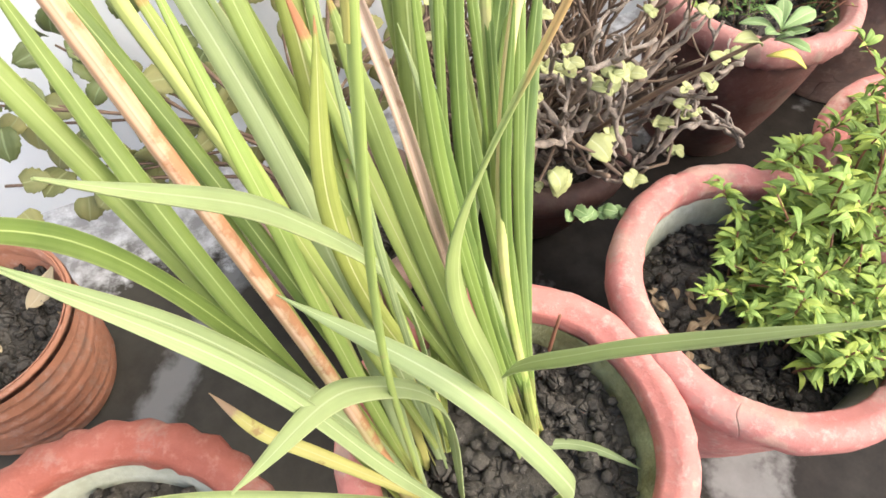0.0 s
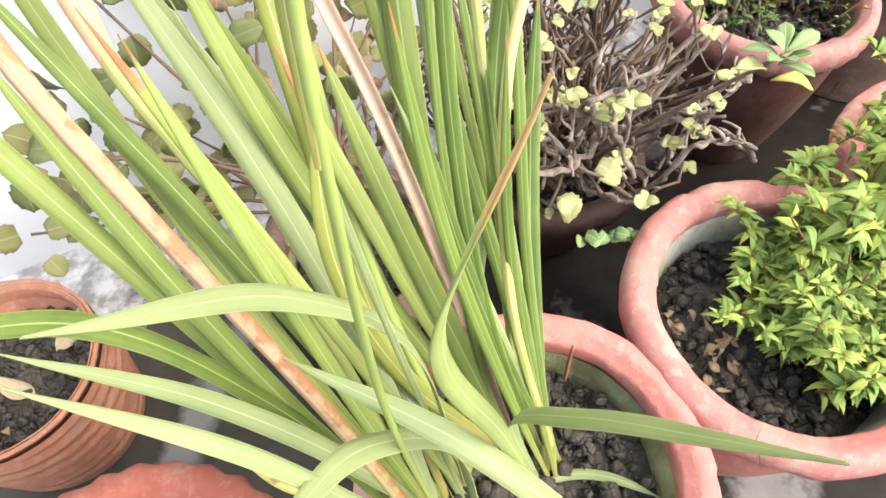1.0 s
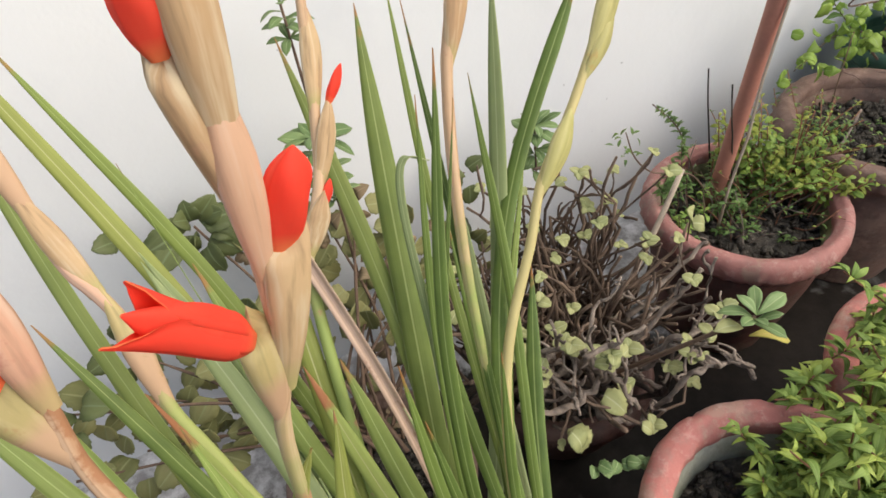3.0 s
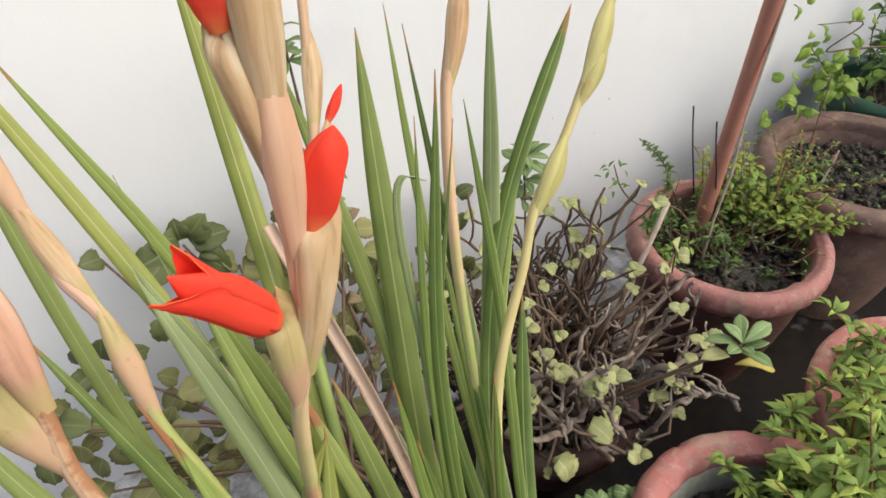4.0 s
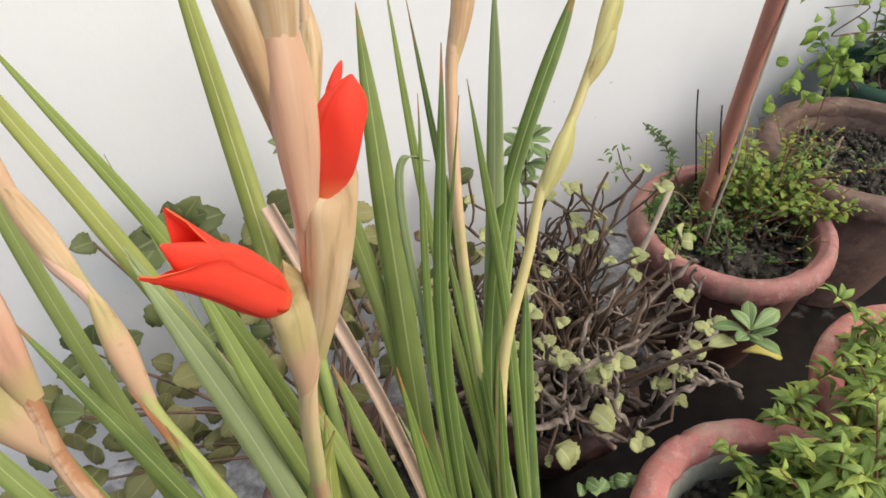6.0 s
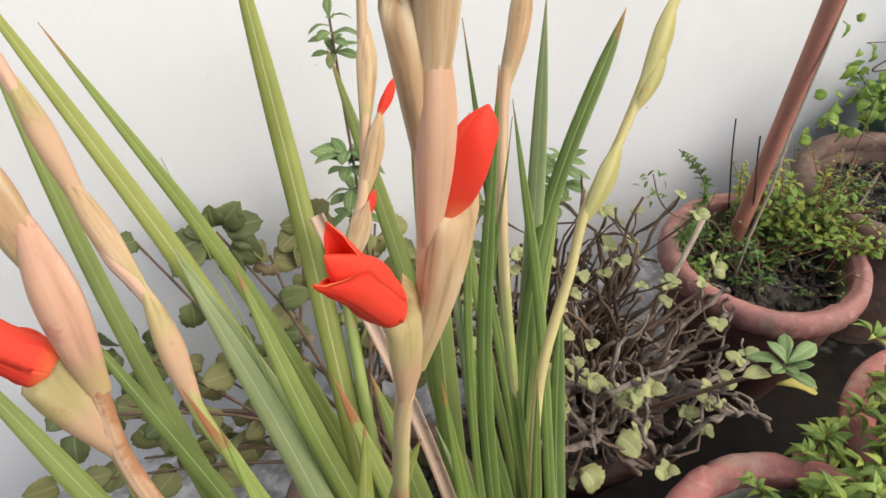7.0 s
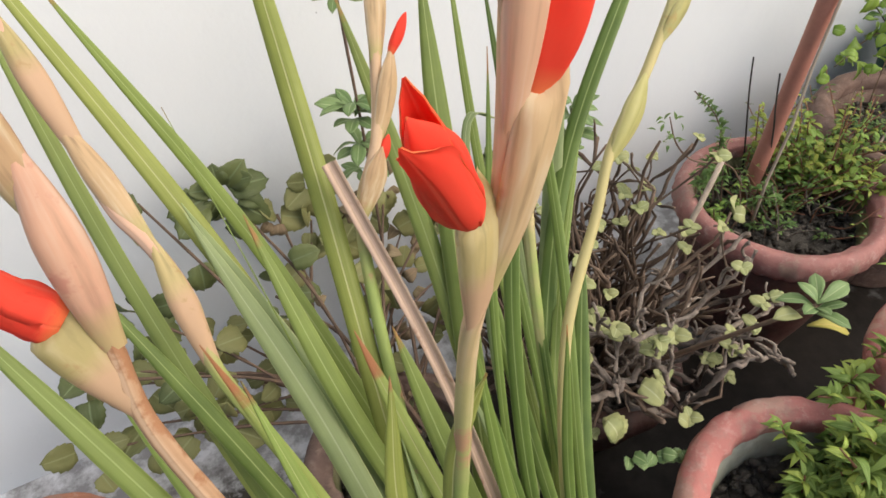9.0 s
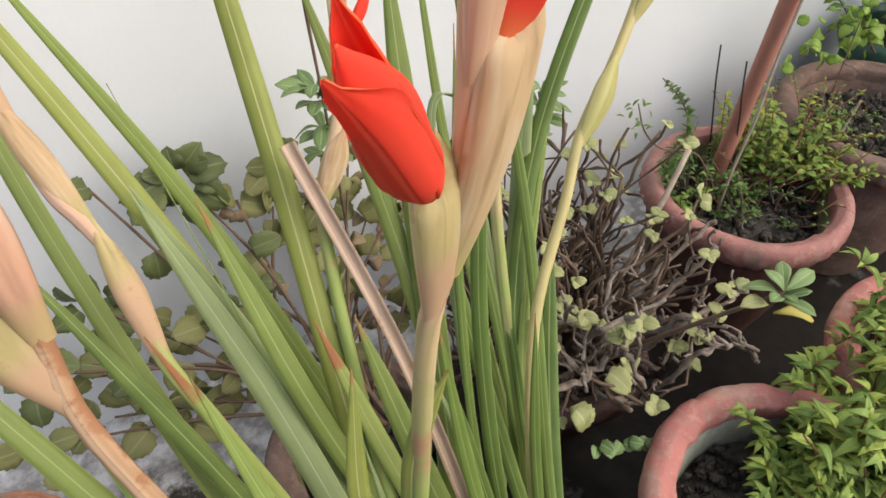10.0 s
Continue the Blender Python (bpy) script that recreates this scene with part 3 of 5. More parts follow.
def leaf_mesh(name, material, length, width, shape="lance", bend=0.25, seed=0, n=7):
    """One small leaf lying along +Y from its stalk, face up; shared by many."""
    rng = random.Random(seed)
    bm = bmesh.new()
    uvl = bm.loops.layers.uv.verify()
    prof = {"lance": lambda s: math.sin(math.pi * min(1, s * 1.02) ** 0.85) ** 0.9,
            "round": lambda s: math.sin(math.pi * (0.06 + 0.94 * s) ** 0.75) ** 0.55,
            "spoon": lambda s: math.sin(math.pi * (0.04 + 0.96 * s) ** 1.45) ** 0.75 * (0.35 + 0.65 * s) ** 0.3}[shape]
    line = []
    rows = []
    for k in range(n):
        s = k / (n - 1)
        y, z = length * s * (1 - bend * 0.25 * s), length * bend * (0.35 * math.sin(s * math.pi * 0.9) - 0.75 * s * s)
        w = width * 0.5 * max(0.05, prof(s))
        if shape == "round":
            w *= 1 + (0.07 if n > 9 else 0.10) * math.sin(k * 2.9 + seed)
        lift = rng.uniform(0.12, 0.35) if n < 9 else 0.13
        rows.append([bm.verts.new((x * w, y + (0.03 * length * math.sin(k * 3.1 + x * 2) if shape == "round" else 0), z + abs(x) * w * lift + rng.uniform(-0.02, 0.02) * width * (1 if n < 9 else 0.4))) for x in (-1, -0.5, 0, 0.5, 1)])
    for k in range(n - 1):
        for j in range(4):
            f = bm.faces.new((rows[k][j], rows[k][j + 1], rows[k + 1][j + 1], rows[k + 1][j]))
            for loop, (a, b) in zip(f.loops, ((j, k), (j + 1, k), (j + 1, k + 1), (j, k + 1))):
                loop[uvl].uv = (a / 4, b / (n - 1))
    # a second skin below gives it thickness
    th = min(0.0012, width * 0.05)
    geo = bmesh.ops.extrude_face_region(bm, geom=bm.faces[:])
    bmesh.ops.translate(bm, verts=[g for g in geo["geom"] if isinstance(g, bmesh.types.BMVert)], vec=(0, 0, th))
    return mesh_of(name, bm, material)


def aim(at, along, up=(0, 0, 1), roll=0.0, size=1.0):
    """A pose whose Y runs along a direction and whose Z leans to up."""
    y = Vector(along).normalized()
    x = y.cross(Vector(up))
    x = x.normalized() if x.length > 1e-4 else Vector((1, 0, 0))
    z = x.cross(y)
    m = Matrix((x, y, z)).transposed().to_4x4()
    return Matrix.Translation(at) @ m @ Matrix.Rotation(roll, 4, "Y") @ Matrix.Scale(size, 4)


def leaves(plant, name, meshes, poses, rng, singles=300, label=""):
    """The leaves of a plant: parts that share meshes, and past a count the rest joined into one."""
    rng.shuffle(poses)
    inv = Matrix.Translation(-plant.location)
    for m in poses[:singles]:
        ob = new(name, rng.choice(meshes))
        ob.parent, ob.matrix_parent_inverse, ob.matrix_basis = plant, inv, m
        tagged(ob, label)
    rest = collections.defaultdict(list)
    for m in poses[singles:]:
        rest[rng.randrange(len(meshes))].append(m)
    for k, some in rest.items():
        bm = bmesh.new()
        for m in some:
            start = len(bm.verts)
            bm.from_mesh(meshes[k])
            bm.verts.ensure_lookup_table()
            for v in bm.verts[start:]:
                v.co = m @ v.co
        part("foliage", bm, meshes[k].materials[0], plant, kind="stuff")


# ---- the setting ----
def slab(name, lo, hi, material, label):
    bm = bmesh.new()
    bmesh.ops.create_cube(bm, size=1)
    for v in bm.verts:
        v.co = Vector([lo[i] + (v.co[i] + 0.5) * (hi[i] - lo[i]) for i in range(3)])
    ob = new(name, mesh_of(name, bm, material))
    for p in ob.data.polygons:
        p.use_smooth = False
    return tagged(ob, label, kind="structure")


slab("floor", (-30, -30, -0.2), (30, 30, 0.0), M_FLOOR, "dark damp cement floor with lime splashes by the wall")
# low wall out of view, added only to shade the right-hand side
slab("shade_wall", (2.15, -6.0, 0.001), (2.38, WALL_Y - 0.002, 0.95), M_CONCRETE, "unseen grey wall added to shade the right-hand end")
slab("wall_north", (-7, WALL_Y, 0.001), (9, WALL_Y + 0.23, 2.9), M_WALL, "whitewashed plaster wall with damp stains and shade coloured in low down")


# ---- pots ----
def pot(at, radius, height, material, inside, label, lip=0.036, lip_h=0.045, ribs=0, scallop=None, wobble=0.004, seed=1, group="clay pots on the terrace", soil=0.058, soil_label="dark crumbly damp soil in a clay pot", taper=0.60, worn=0.004, low=None):
    """A thrown flower pot: tapered body, rolled lip and inner wall, with soil in it."""
    x, y = at
    thing = empty("flower_pot", (x, y, 0.0), label, "flower pot", group)
    r, h, foot = radius, height, radius * taper
    neck = r - lip * 0.55
    body = [(0.0, 0.002), (foot - 0.004, 0.0), (foot, 0.006)]
    n = 26 if ribs else 9
    for i in range(1, n + 1):
        s = i / n
        bulge = 0.006 * math.sin(s * math.pi)
        rib = 0.0032 * math.cos(s * ribs * 2 * math.pi) if ribs else 0.0
        body.append((foot + (neck - foot) * s + bulge + rib, 0.006 + (h - lip_h - 0.006) * s))
    part("body", lathe(body, (x, y, 0), wobble=wobble, seed=seed), low or material, thing, "clay body coloured dark for shade" if low else "")
    z0 = h - lip_h
    rim = [(neck, z0 - 0.002), (neck + lip * 0.3, z0), (r - 0.006, z0 + 0.004), (r, z0 + 0.014), (r + 0.001, h - 0.014), (r - 0.002, h - 0.006), (r - 0.007, h - 0.002),
           (r - lip * 0.4, h), (r - lip * 0.62, h - 0.0005), (r - lip * 0.68, h - 0.003), (r - lip * 0.9, h - 0.005), (r - lip * 0.98, h - 0.009), (r - lip, h - 0.018), (r - lip + 0.001, h - 0.03)]
    bm = lathe(rim, (x, y, 0), 120, wobble, seed, scallop=scallop)
    for v in bm.verts:  # knocks and flakes in the lip
        out = Vector((v.co.x - x, v.co.y - y, 0))
        knock = noise.noise(Vector((out.x * 42, out.y * 42, v.co.z * 60 + seed * 5)))
        fine = noise.noise(Vector((out.x * 90, out.y * 90, v.co.z * 90 + seed)))
        v.co -= out.normalized() * (worn * max(0.0, knock - 0.28) * 2.0 + worn * 0.14 * fine)
        v.co.z -= worn * 0.6 * max(0.0, knock - 0.30)
    part("rim", bm, material, thing)
    inner = [(r - lip + 0.001, h - 0.03), (r - lip - 0.004, h - 0.05), (r - lip - 0.012, h - 0.12), (r - lip - 0.02, h - 0.16)]
    part("inner_wall", lathe(inner, (x, y, 0), 72, wobble * 0.6, seed), inside, thing, "stained inner wall")
    # soil: a lumpy disc
    rng = random.Random(seed * 7 + 1)
    bm = bmesh.new()
    rs, zs = r - lip - 0.005, h - soil
    rings, segs = 20, 56
    grid = []
    for k in range(rings + 1):
        q = rs * k / rings
        grid.append([bm.verts.new((x + q * math.cos(a), y + q * math.sin(a), zs + 0.010 * noise.noise((q * 30 * math.cos(a) + seed, q * 30 * math.sin(a), 2.0)) + 0.006 * noise.noise((q * 95 * math.cos(a), q * 95 * math.sin(a), seed)) - 0.008 * (k / rings) ** 4))
                     for a in (2 * math.pi * i / segs for i in range(segs))])
    for k in range(1, rings):
        for i in range(segs):
            bm.faces.new((grid[k][i], grid[k][(i + 1) % segs], grid[k + 1][(i + 1) % segs], grid[k + 1][i]))
    cap = bm.verts.new((x, y, zs))
    for i in range(segs):
        bm.faces.new((cap, grid[1][i], grid[1][(i + 1) % segs]))
    for _ in range(340):  # clods
        q, a = rs * 0.95 * math.sqrt(rng.random()), rng.uniform(0, 6.283)
        s = rng.uniform(0.002, 0.0078) * (1 if rng.random() < 0.75 else 1.8)
        m = Matrix.Translation((x + q * math.cos(a), y + q * math.sin(a), zs + s * 0.25 + 0.003)) @ Euler((rng.random() * 6, rng.random() * 6, rng.random() * 6)).to_matrix().to_4x4() @ Matrix.Diagonal((s, s * rng.uniform(0.6, 1), s * rng.uniform(0.5, 0.9), 1))
        made = bmesh.ops.create_icosphere(bm, subdivisions=1, radius=1, matrix=m)["verts"]
        for v in made:
            v.co += 0.25 * s * noise.noise_vector(v.co * 160)
    ground = new("soil", mesh_of("soil", bm, M_SOIL))
    tagged(ground, soil_label, "soil", kind="stuff")
    return thing


PA, PB, PC, PD, PE, PF, PG, PH, PI = (0.122, 0.034), (0.448, 0.046), (-0.350, 0.468), (-0.260, 0.074), (0.819, 0.460), (1.158, 0.457), (0.784, 0.071), (0.43, 0.435), (0.10, 0.405)
pot(PA, 0.167, 0.300, M_PINK, M_MOSS, "large round flower pot painted salmon pink, mossy inside", seed=1)
pot(PB, 0.172, 0.304, M_ROSE, M_GREYIN, "worn rose-painted clay pot with a chipped rim", lip=0.036, seed=2, wobble=0.004, worn=0.0055, soil=0.070)
pot(PC, 0.118, 0.195, M_CLAY, M_CLAY, "bare terracotta pot with ribbed sides", lip=0.010, lip_h=0.010, ribs=8, seed=3, worn=0.001, wobble=0.0015, soil=0.052, taper=0.86)
pot(PD, 0.166, 0.275, M_DULLRED, M_GREYIN, "dull red painted clay pot with a pinched wavy rim", seed=4, scallop=(30, 0.005, 0.23, 0.27))
pot(PE, 0.164, 0.304, M_DUSTY, M_MOSS, "rose-painted clay pot with a pinched rim, holding a pipe", lip=0.029, seed=5, low=M_SHADEDROSE, scallop=(44, 0.004, 0.25, 0.275))
pot(PF, 0.182, 0.327, M_BROWNPOT, M_BROWNPOT, "weathered brown clay pot with a toothed rim", seed=6, scallop=(40, 0.007, 0.25, 0.30), soil=0.05)
pot(PG, 0.166, 0.300, M_PINK, M_MOSS, "salmon-painted clay pot full of leafy shoots", seed=7)
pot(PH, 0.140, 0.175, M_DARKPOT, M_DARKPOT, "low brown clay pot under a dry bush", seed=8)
pot(PI, 0.130, 0.215, M_BROWNPOT, M_MOSS, "plain terracotta pot close to the wall", seed=9)


# ---- the gladiolus ----
glad = empty("gladiolus", (PA[0], PA[1], 0.25), "flowering gladiolus clump with long striped leaves and red buds", "plant")
GLADES = {"green": M_GLADE, "dying": M_GLADE_DYING, "deep": M_GLADE_DEEP, "brown_tip": M_GLADE_BROWN, "pale": M_GLADE_PALE, "orange_end": M_GLADE_ORANGE, "olive": M_GLADE_OLIVE, "yellowing": M_GLADE_YELLOW}
grng = random.Random(11)


def blade(base, p1, p2, tip, width, kind, turn=0.5, twist=0.25, full=1.0):
    """One sword leaf from the soil through two points to its tip; turn and twist set how far it may roll, full how late it tapers."""
    line = spline((base, p1, p2, tip), 12)
    mid = Vector(p2) - Vector((0.0, 0.0, 1.05))
    t = (Vector(tip) - Vector(p1)).normalized()
    side = t.cross(mid).normalized()
    side = Matrix.Rotation(grng.uniform(-turn, turn), 3, t) @ side
    end = 0.45 + 0.2 * (full - 1.0)
    bm = strip(bmesh.new(), line, width * 1.13, side, fold=grng.uniform(0.03, 0.10), twist=grng.uniform(-twist, twist), wave=0.05,
               profile=lambda s: min(1.0, 0.36 + s * 2.2) * (1 - max(0.0, (s - end) / (1 - end)) ** 2.2))
    return part("leaf", bm, GLADES[kind], glad)


blade((0.139, 0.031, 0.245), (0.182, 0.140, 0.358), (0.233, 0.242, 0.461), (0.293, 0.337, 0.555), 0.0149, "deep", 0.12, 0.1, 2.1)
blade((0.152, 0.042, 0.245), (0.160, 0.150, 0.369), (0.222, 0.274, 0.500), (0.336, 0.412, 0.638), 0.0083, "brown_tip", 0.12, 0.1, 2.1)
blade((0.074, 0.097, 0.245), (0.202, 0.265, 0.428), (0.288, 0.387, 0.615), (0.333, 0.462, 0.805), 0.0153, "pale", 0.12, 0.1, 2.1)
blade((0.150, 0.032, 0.245), (0.185, 0.217, 0.430), (0.286, 0.370, 0.602), (0.453, 0.489, 0.762), 0.0142, "deep", 0.1, 0.1, 3.1)
blade((0.148, 0.028, 0.245), (0.190, 0.171, 0.405), (0.254, 0.317, 0.566), (0.304, 0.462, 0.710), 0.0091, "deep", 0.12, 0.1, 2.1)
blade((0.145, 0.037, 0.245), (0.191, 0.182, 0.360), (0.236, 0.323, 0.468), (0.282, 0.459, 0.568), 0.0095, "pale", 0.12, 0.1, 2.1)
blade((0.148, 0.037, 0.245), (0.169, 0.141, 0.377), (0.193, 0.256, 0.501), (0.226, 0.381, 0.618), 0.0095, "deep", 0.12, 0.1, 2.1)
blade((0.148, 0.047, 0.245), (0.122, 0.134, 0.447), (0.139, 0.225, 0.641), (0.199, 0.321, 0.828), 0.0097, "deep", 0.12, 0.1, 2.1)
blade((0.143, 0.040, 0.245), (0.118, 0.134, 0.441), (0.139, 0.226, 0.623), (0.207, 0.314, 0.792), 0.0036, "deep", 0.12, 0.1, 2.1)
blade((0.157, 0.035, 0.245), (0.191, 0.238, 0.417), (0.231, 0.418, 0.595), (0.277, 0.572, 0.778), 0.0083, "green", 0.12, 0.1, 2.1)
blade((0.137, 0.046, 0.245), (0.165, 0.168, 0.451), (0.193, 0.289, 0.644), (0.220, 0.410, 0.824), 0.0065, "deep", 0.12, 0.1, 2.1)
blade((0.114, 0.071, 0.245), (0.122, 0.171, 0.433), (0.152, 0.270, 0.608), (0.203, 0.367, 0.770), 0.0062, "deep", 0.12, 0.1, 2.1)
blade((0.079, 0.095, 0.245), (0.122, 0.229, 0.438), (0.168, 0.365, 0.620), (0.217, 0.503, 0.790), 0.0212, "green", 0.12, 0.1, 2.1)
blade((0.119, 0.082, 0.245), (0.133, 0.220, 0.431), (0.146, 0.369, 0.606), (0.147, 0.529, 0.770), 0.0157, "green", 0.12, 0.1, 2.1)
blade((0.109, 0.080, 0.245), (0.150, 0.271, 0.592), (0.178, 0.348, 0.732), (0.198, 0.344, 0.725), 0.0061, "pale", 0.2, 0.2)
blade((0.147, 0.025, 0.245), (0.151, 0.126, 0.395), (0.155, 0.233, 0.536), (0.167, 0.345, 0.669), 0.0103, "deep", 0.12, 0.1, 2.1)
blade((0.154, 0.045, 0.245), (0.137, 0.107, 0.379), (0.117, 0.166, 0.506), (0.098, 0.221, 0.625), 0.0066, "pale", 0.12, 0.1, 2.1)
blade((0.043, 0.058, 0.245), (0.048, 0.228, 0.477), (0.071, 0.403, 0.696), (0.091, 0.583, 0.901), 0.0165, "olive", 0.12, 0.1, 2.1)
blade((0.115, 0.081, 0.245), (0.050, 0.138, 0.381), (0.029, 0.192, 0.509), (0.054, 0.244, 0.629), 0.0148, "olive", 0.12, 0.1, 2.1)
blade((0.125, 0.068, 0.245), (0.105, 0.143, 0.376), (0.088, 0.218, 0.500), (0.077, 0.292, 0.616), 0.0169, "green", 0.12, 0.1, 2.1)
blade((0.128, 0.079, 0.245), (0.093, 0.153, 0.380), (0.068, 0.224, 0.507), (0.049, 0.294, 0.626), 0.0134, "yellowing", 0.12, 0.1, 2.1)
blade((0.064, 0.066, 0.245), (0.037, 0.233, 0.437), (-0.012, 0.393, 0.624), (-0.114, 0.618, 0.885), 0.0160, "olive", 0.12, 0.1, 2.1)
blade((0.068, 0.064, 0.245), (0.065, 0.240, 0.416), (0.019, 0.415, 0.606), (-0.069, 0.589, 0.815), 0.0130, "green", 0.12, 0.1, 2.1)
blade((0.029, 0.035, 0.245), (0.027, 0.150, 0.400), (0.009, 0.277, 0.546), (-0.028, 0.414, 0.683), 0.0184, "pale", 0.12, 0.1, 2.1)
blade((0.058, 0.052, 0.245), (0.040, 0.167, 0.399), (0.017, 0.294, 0.544), (-0.028, 0.431, 0.680), 0.0184, "pale", 0.12, 0.1, 2.1)
blade((0.050, 0.047, 0.245), (0.030, 0.178, 0.418), (0.010, 0.322, 0.580), (-0.015, 0.480, 0.733), 0.0014, "brown_tip", 0.2, 0.2)
blade((0.025, 0.040, 0.245), (-0.031, 0.194, 0.459), (-0.075, 0.362, 0.661), (-0.102, 0.542, 0.850), 0.0119, "green", 0.12, 0.1, 2.1)
blade((0.029, 0.040, 0.245), (-0.022, 0.157, 0.413), (-0.063, 0.286, 0.572), (-0.090, 0.423, 0.720), 0.0069, "yellowing", 0.12, 0.1, 2.1)
blade((0.021, 0.043, 0.245), (-0.044, 0.143, 0.424), (-0.103, 0.244, 0.593), (-0.162, 0.344, 0.752), 0.0138, "green", 0.12, 0.1, 2.1)
blade((0.030, 0.040, 0.245), (0.005, 0.098, 0.410), (-0.014, 0.160, 0.570), (-0.030, 0.225, 0.712), 0.0100, "brown_tip", 0.12, 0.1, 2.1)
blade((0.042, 0.061, 0.245), (-0.000, 0.160, 0.410), (-0.046, 0.260, 0.565), (-0.100, 0.361, 0.710), 0.0123, "green", 0.12, 0.1, 2.1)
blade((0.058, 0.047, 0.245), (0.045, 0.082, 0.413), (0.033, 0.117, 0.572), (0.027, 0.150, 0.720), 0.0045, "pale", 0.12, 0.1, 2.1)
blade((0.061, 0.058, 0.245), (0.024, 0.132, 0.409), (-0.011, 0.201, 0.563), (-0.044, 0.264, 0.707), 0.0098, "yellowing", 0.12, 0.1, 2.1)
blade((0.123, 0.086, 0.245), (0.067, 0.180, 0.405), (0.029, 0.275, 0.556), (0.008, 0.370, 0.698), 0.0148, "green", 0.12, 0.1, 2.1)
blade((0.010, 0.038, 0.245), (-0.033, 0.119, 0.402), (-0.072, 0.207, 0.549), (-0.103, 0.300, 0.687), 0.0135, "green", 0.12, 0.1, 2.1)
blade((0.141, 0.030, 0.245), (0.115, 0.099, 0.404), (0.098, 0.158, 0.553), (0.097, 0.208, 0.693), 0.0086, "deep", 0.12, 0.1, 2.1)
blade((0.150, 0.043, 0.245), (0.149, 0.108, 0.381), (0.158, 0.167, 0.510), (0.181, 0.220, 0.630), 0.0077, "deep", 0.12, 0.1, 2.1)
blade((0.161, 0.040, 0.245), (0.132, 0.102, 0.377), (0.114, 0.157, 0.502), (0.107, 0.206, 0.619), 0.0089, "deep", 0.12, 0.1, 2.1)
blade((0.027, 0.047, 0.250), (-0.016, 0.084, 0.405), (-0.078, 0.126, 0.534), (-0.143, 0.152, 0.627), 0.0135, "pale")
blade((0.050, 0.010, 0.250), (-0.046, 0.084, 0.370), (-0.076, 0.112, 0.390), (-0.099, 0.151, 0.408), 0.0100, "dying", 0.15, 0.3, 1.6)
blade((0.070, 0.065, 0.250), (0.070, 0.069, 0.294), (0.043, 0.091, 0.376), (-0.015, 0.111, 0.402), 0.009, "yellowing")
blade((0.050, 0.009, 0.250), (-0.007, 0.018, 0.476), (-0.057, 0.053, 0.618), (-0.112, 0.087, 0.692), 0.0090, "pale", 0.15, 0.15, 1.6)
blade((0.018, 0.045, 0.250), (-0.051, 0.135, 0.463), (-0.110, 0.160, 0.609), (-0.173, 0.128, 0.698), 0.013, "green", 0.15, 0.15, 1.6)
blade((0.065, 0.066, 0.250), (0.051, 0.121, 0.483), (-0.012, 0.111, 0.627), (-0.076, 0.055, 0.754), 0.0135, "pale", 0.15, 0.15, 1.6)
blade((0.131, -0.022, 0.250), (0.100, -0.032, 0.421), (0.044, 0.037, 0.513), (-0.029, 0.128, 0.540), 0.0155, "pale", 0.15, 0.15, 1.6)
blade((0.130, 0.030, 0.250), (0.167, 0.020, 0.250), (0.194, -0.002, 0.256), (0.223, -0.037, 0.251), 0.009, "pale", 0.15, 0.15, 1.6)
blade((0.056, 0.013, 0.250), (0.054, 0.064, 0.395), (-0.012, 0.059, 0.525), (-0.073, -0.002, 0.647), 0.0150, "pale", 0.15, 0.15, 1.6)
blade((0.050, 0.010, 0.250), (-0.030, 0.019, 0.425), (-0.103, 0.033, 0.537), (-0.160, 0.033, 0.622), 0.014, "pale", 0.15, 0.15, 1.6)
blade((0.130, 0.035, 0.250), (0.096, 0.052, 0.430), (0.091, -0.002, 0.592), (0.079, -0.068, 0.756), 0.0110, "pale", 0.15, 0.15, 1.6)
blade((0.126, 0.026, 0.250), (0.069, 0.031, 0.507), (0.029, 0.029, 0.681), (0.043, 0.008, 0.823), 0.0125, "orange_end", 0.15, 0.15, 2.3)
blade((0.012, 0.072, 0.750), (0.0165, 0.0765, 0.810), (0.0205, 0.0780, 0.842), (0.0290, 0.0792, 0.862), 0.0048, "olive", 0.1, 0.1, 1.3)


def stalk(points, r0, r1, material, label):
    bm = tube(bmesh.new(), spline(points, 9), (r0, r1), 9, 0.06)
    return part("flower_stem", bm, material, glad, label)


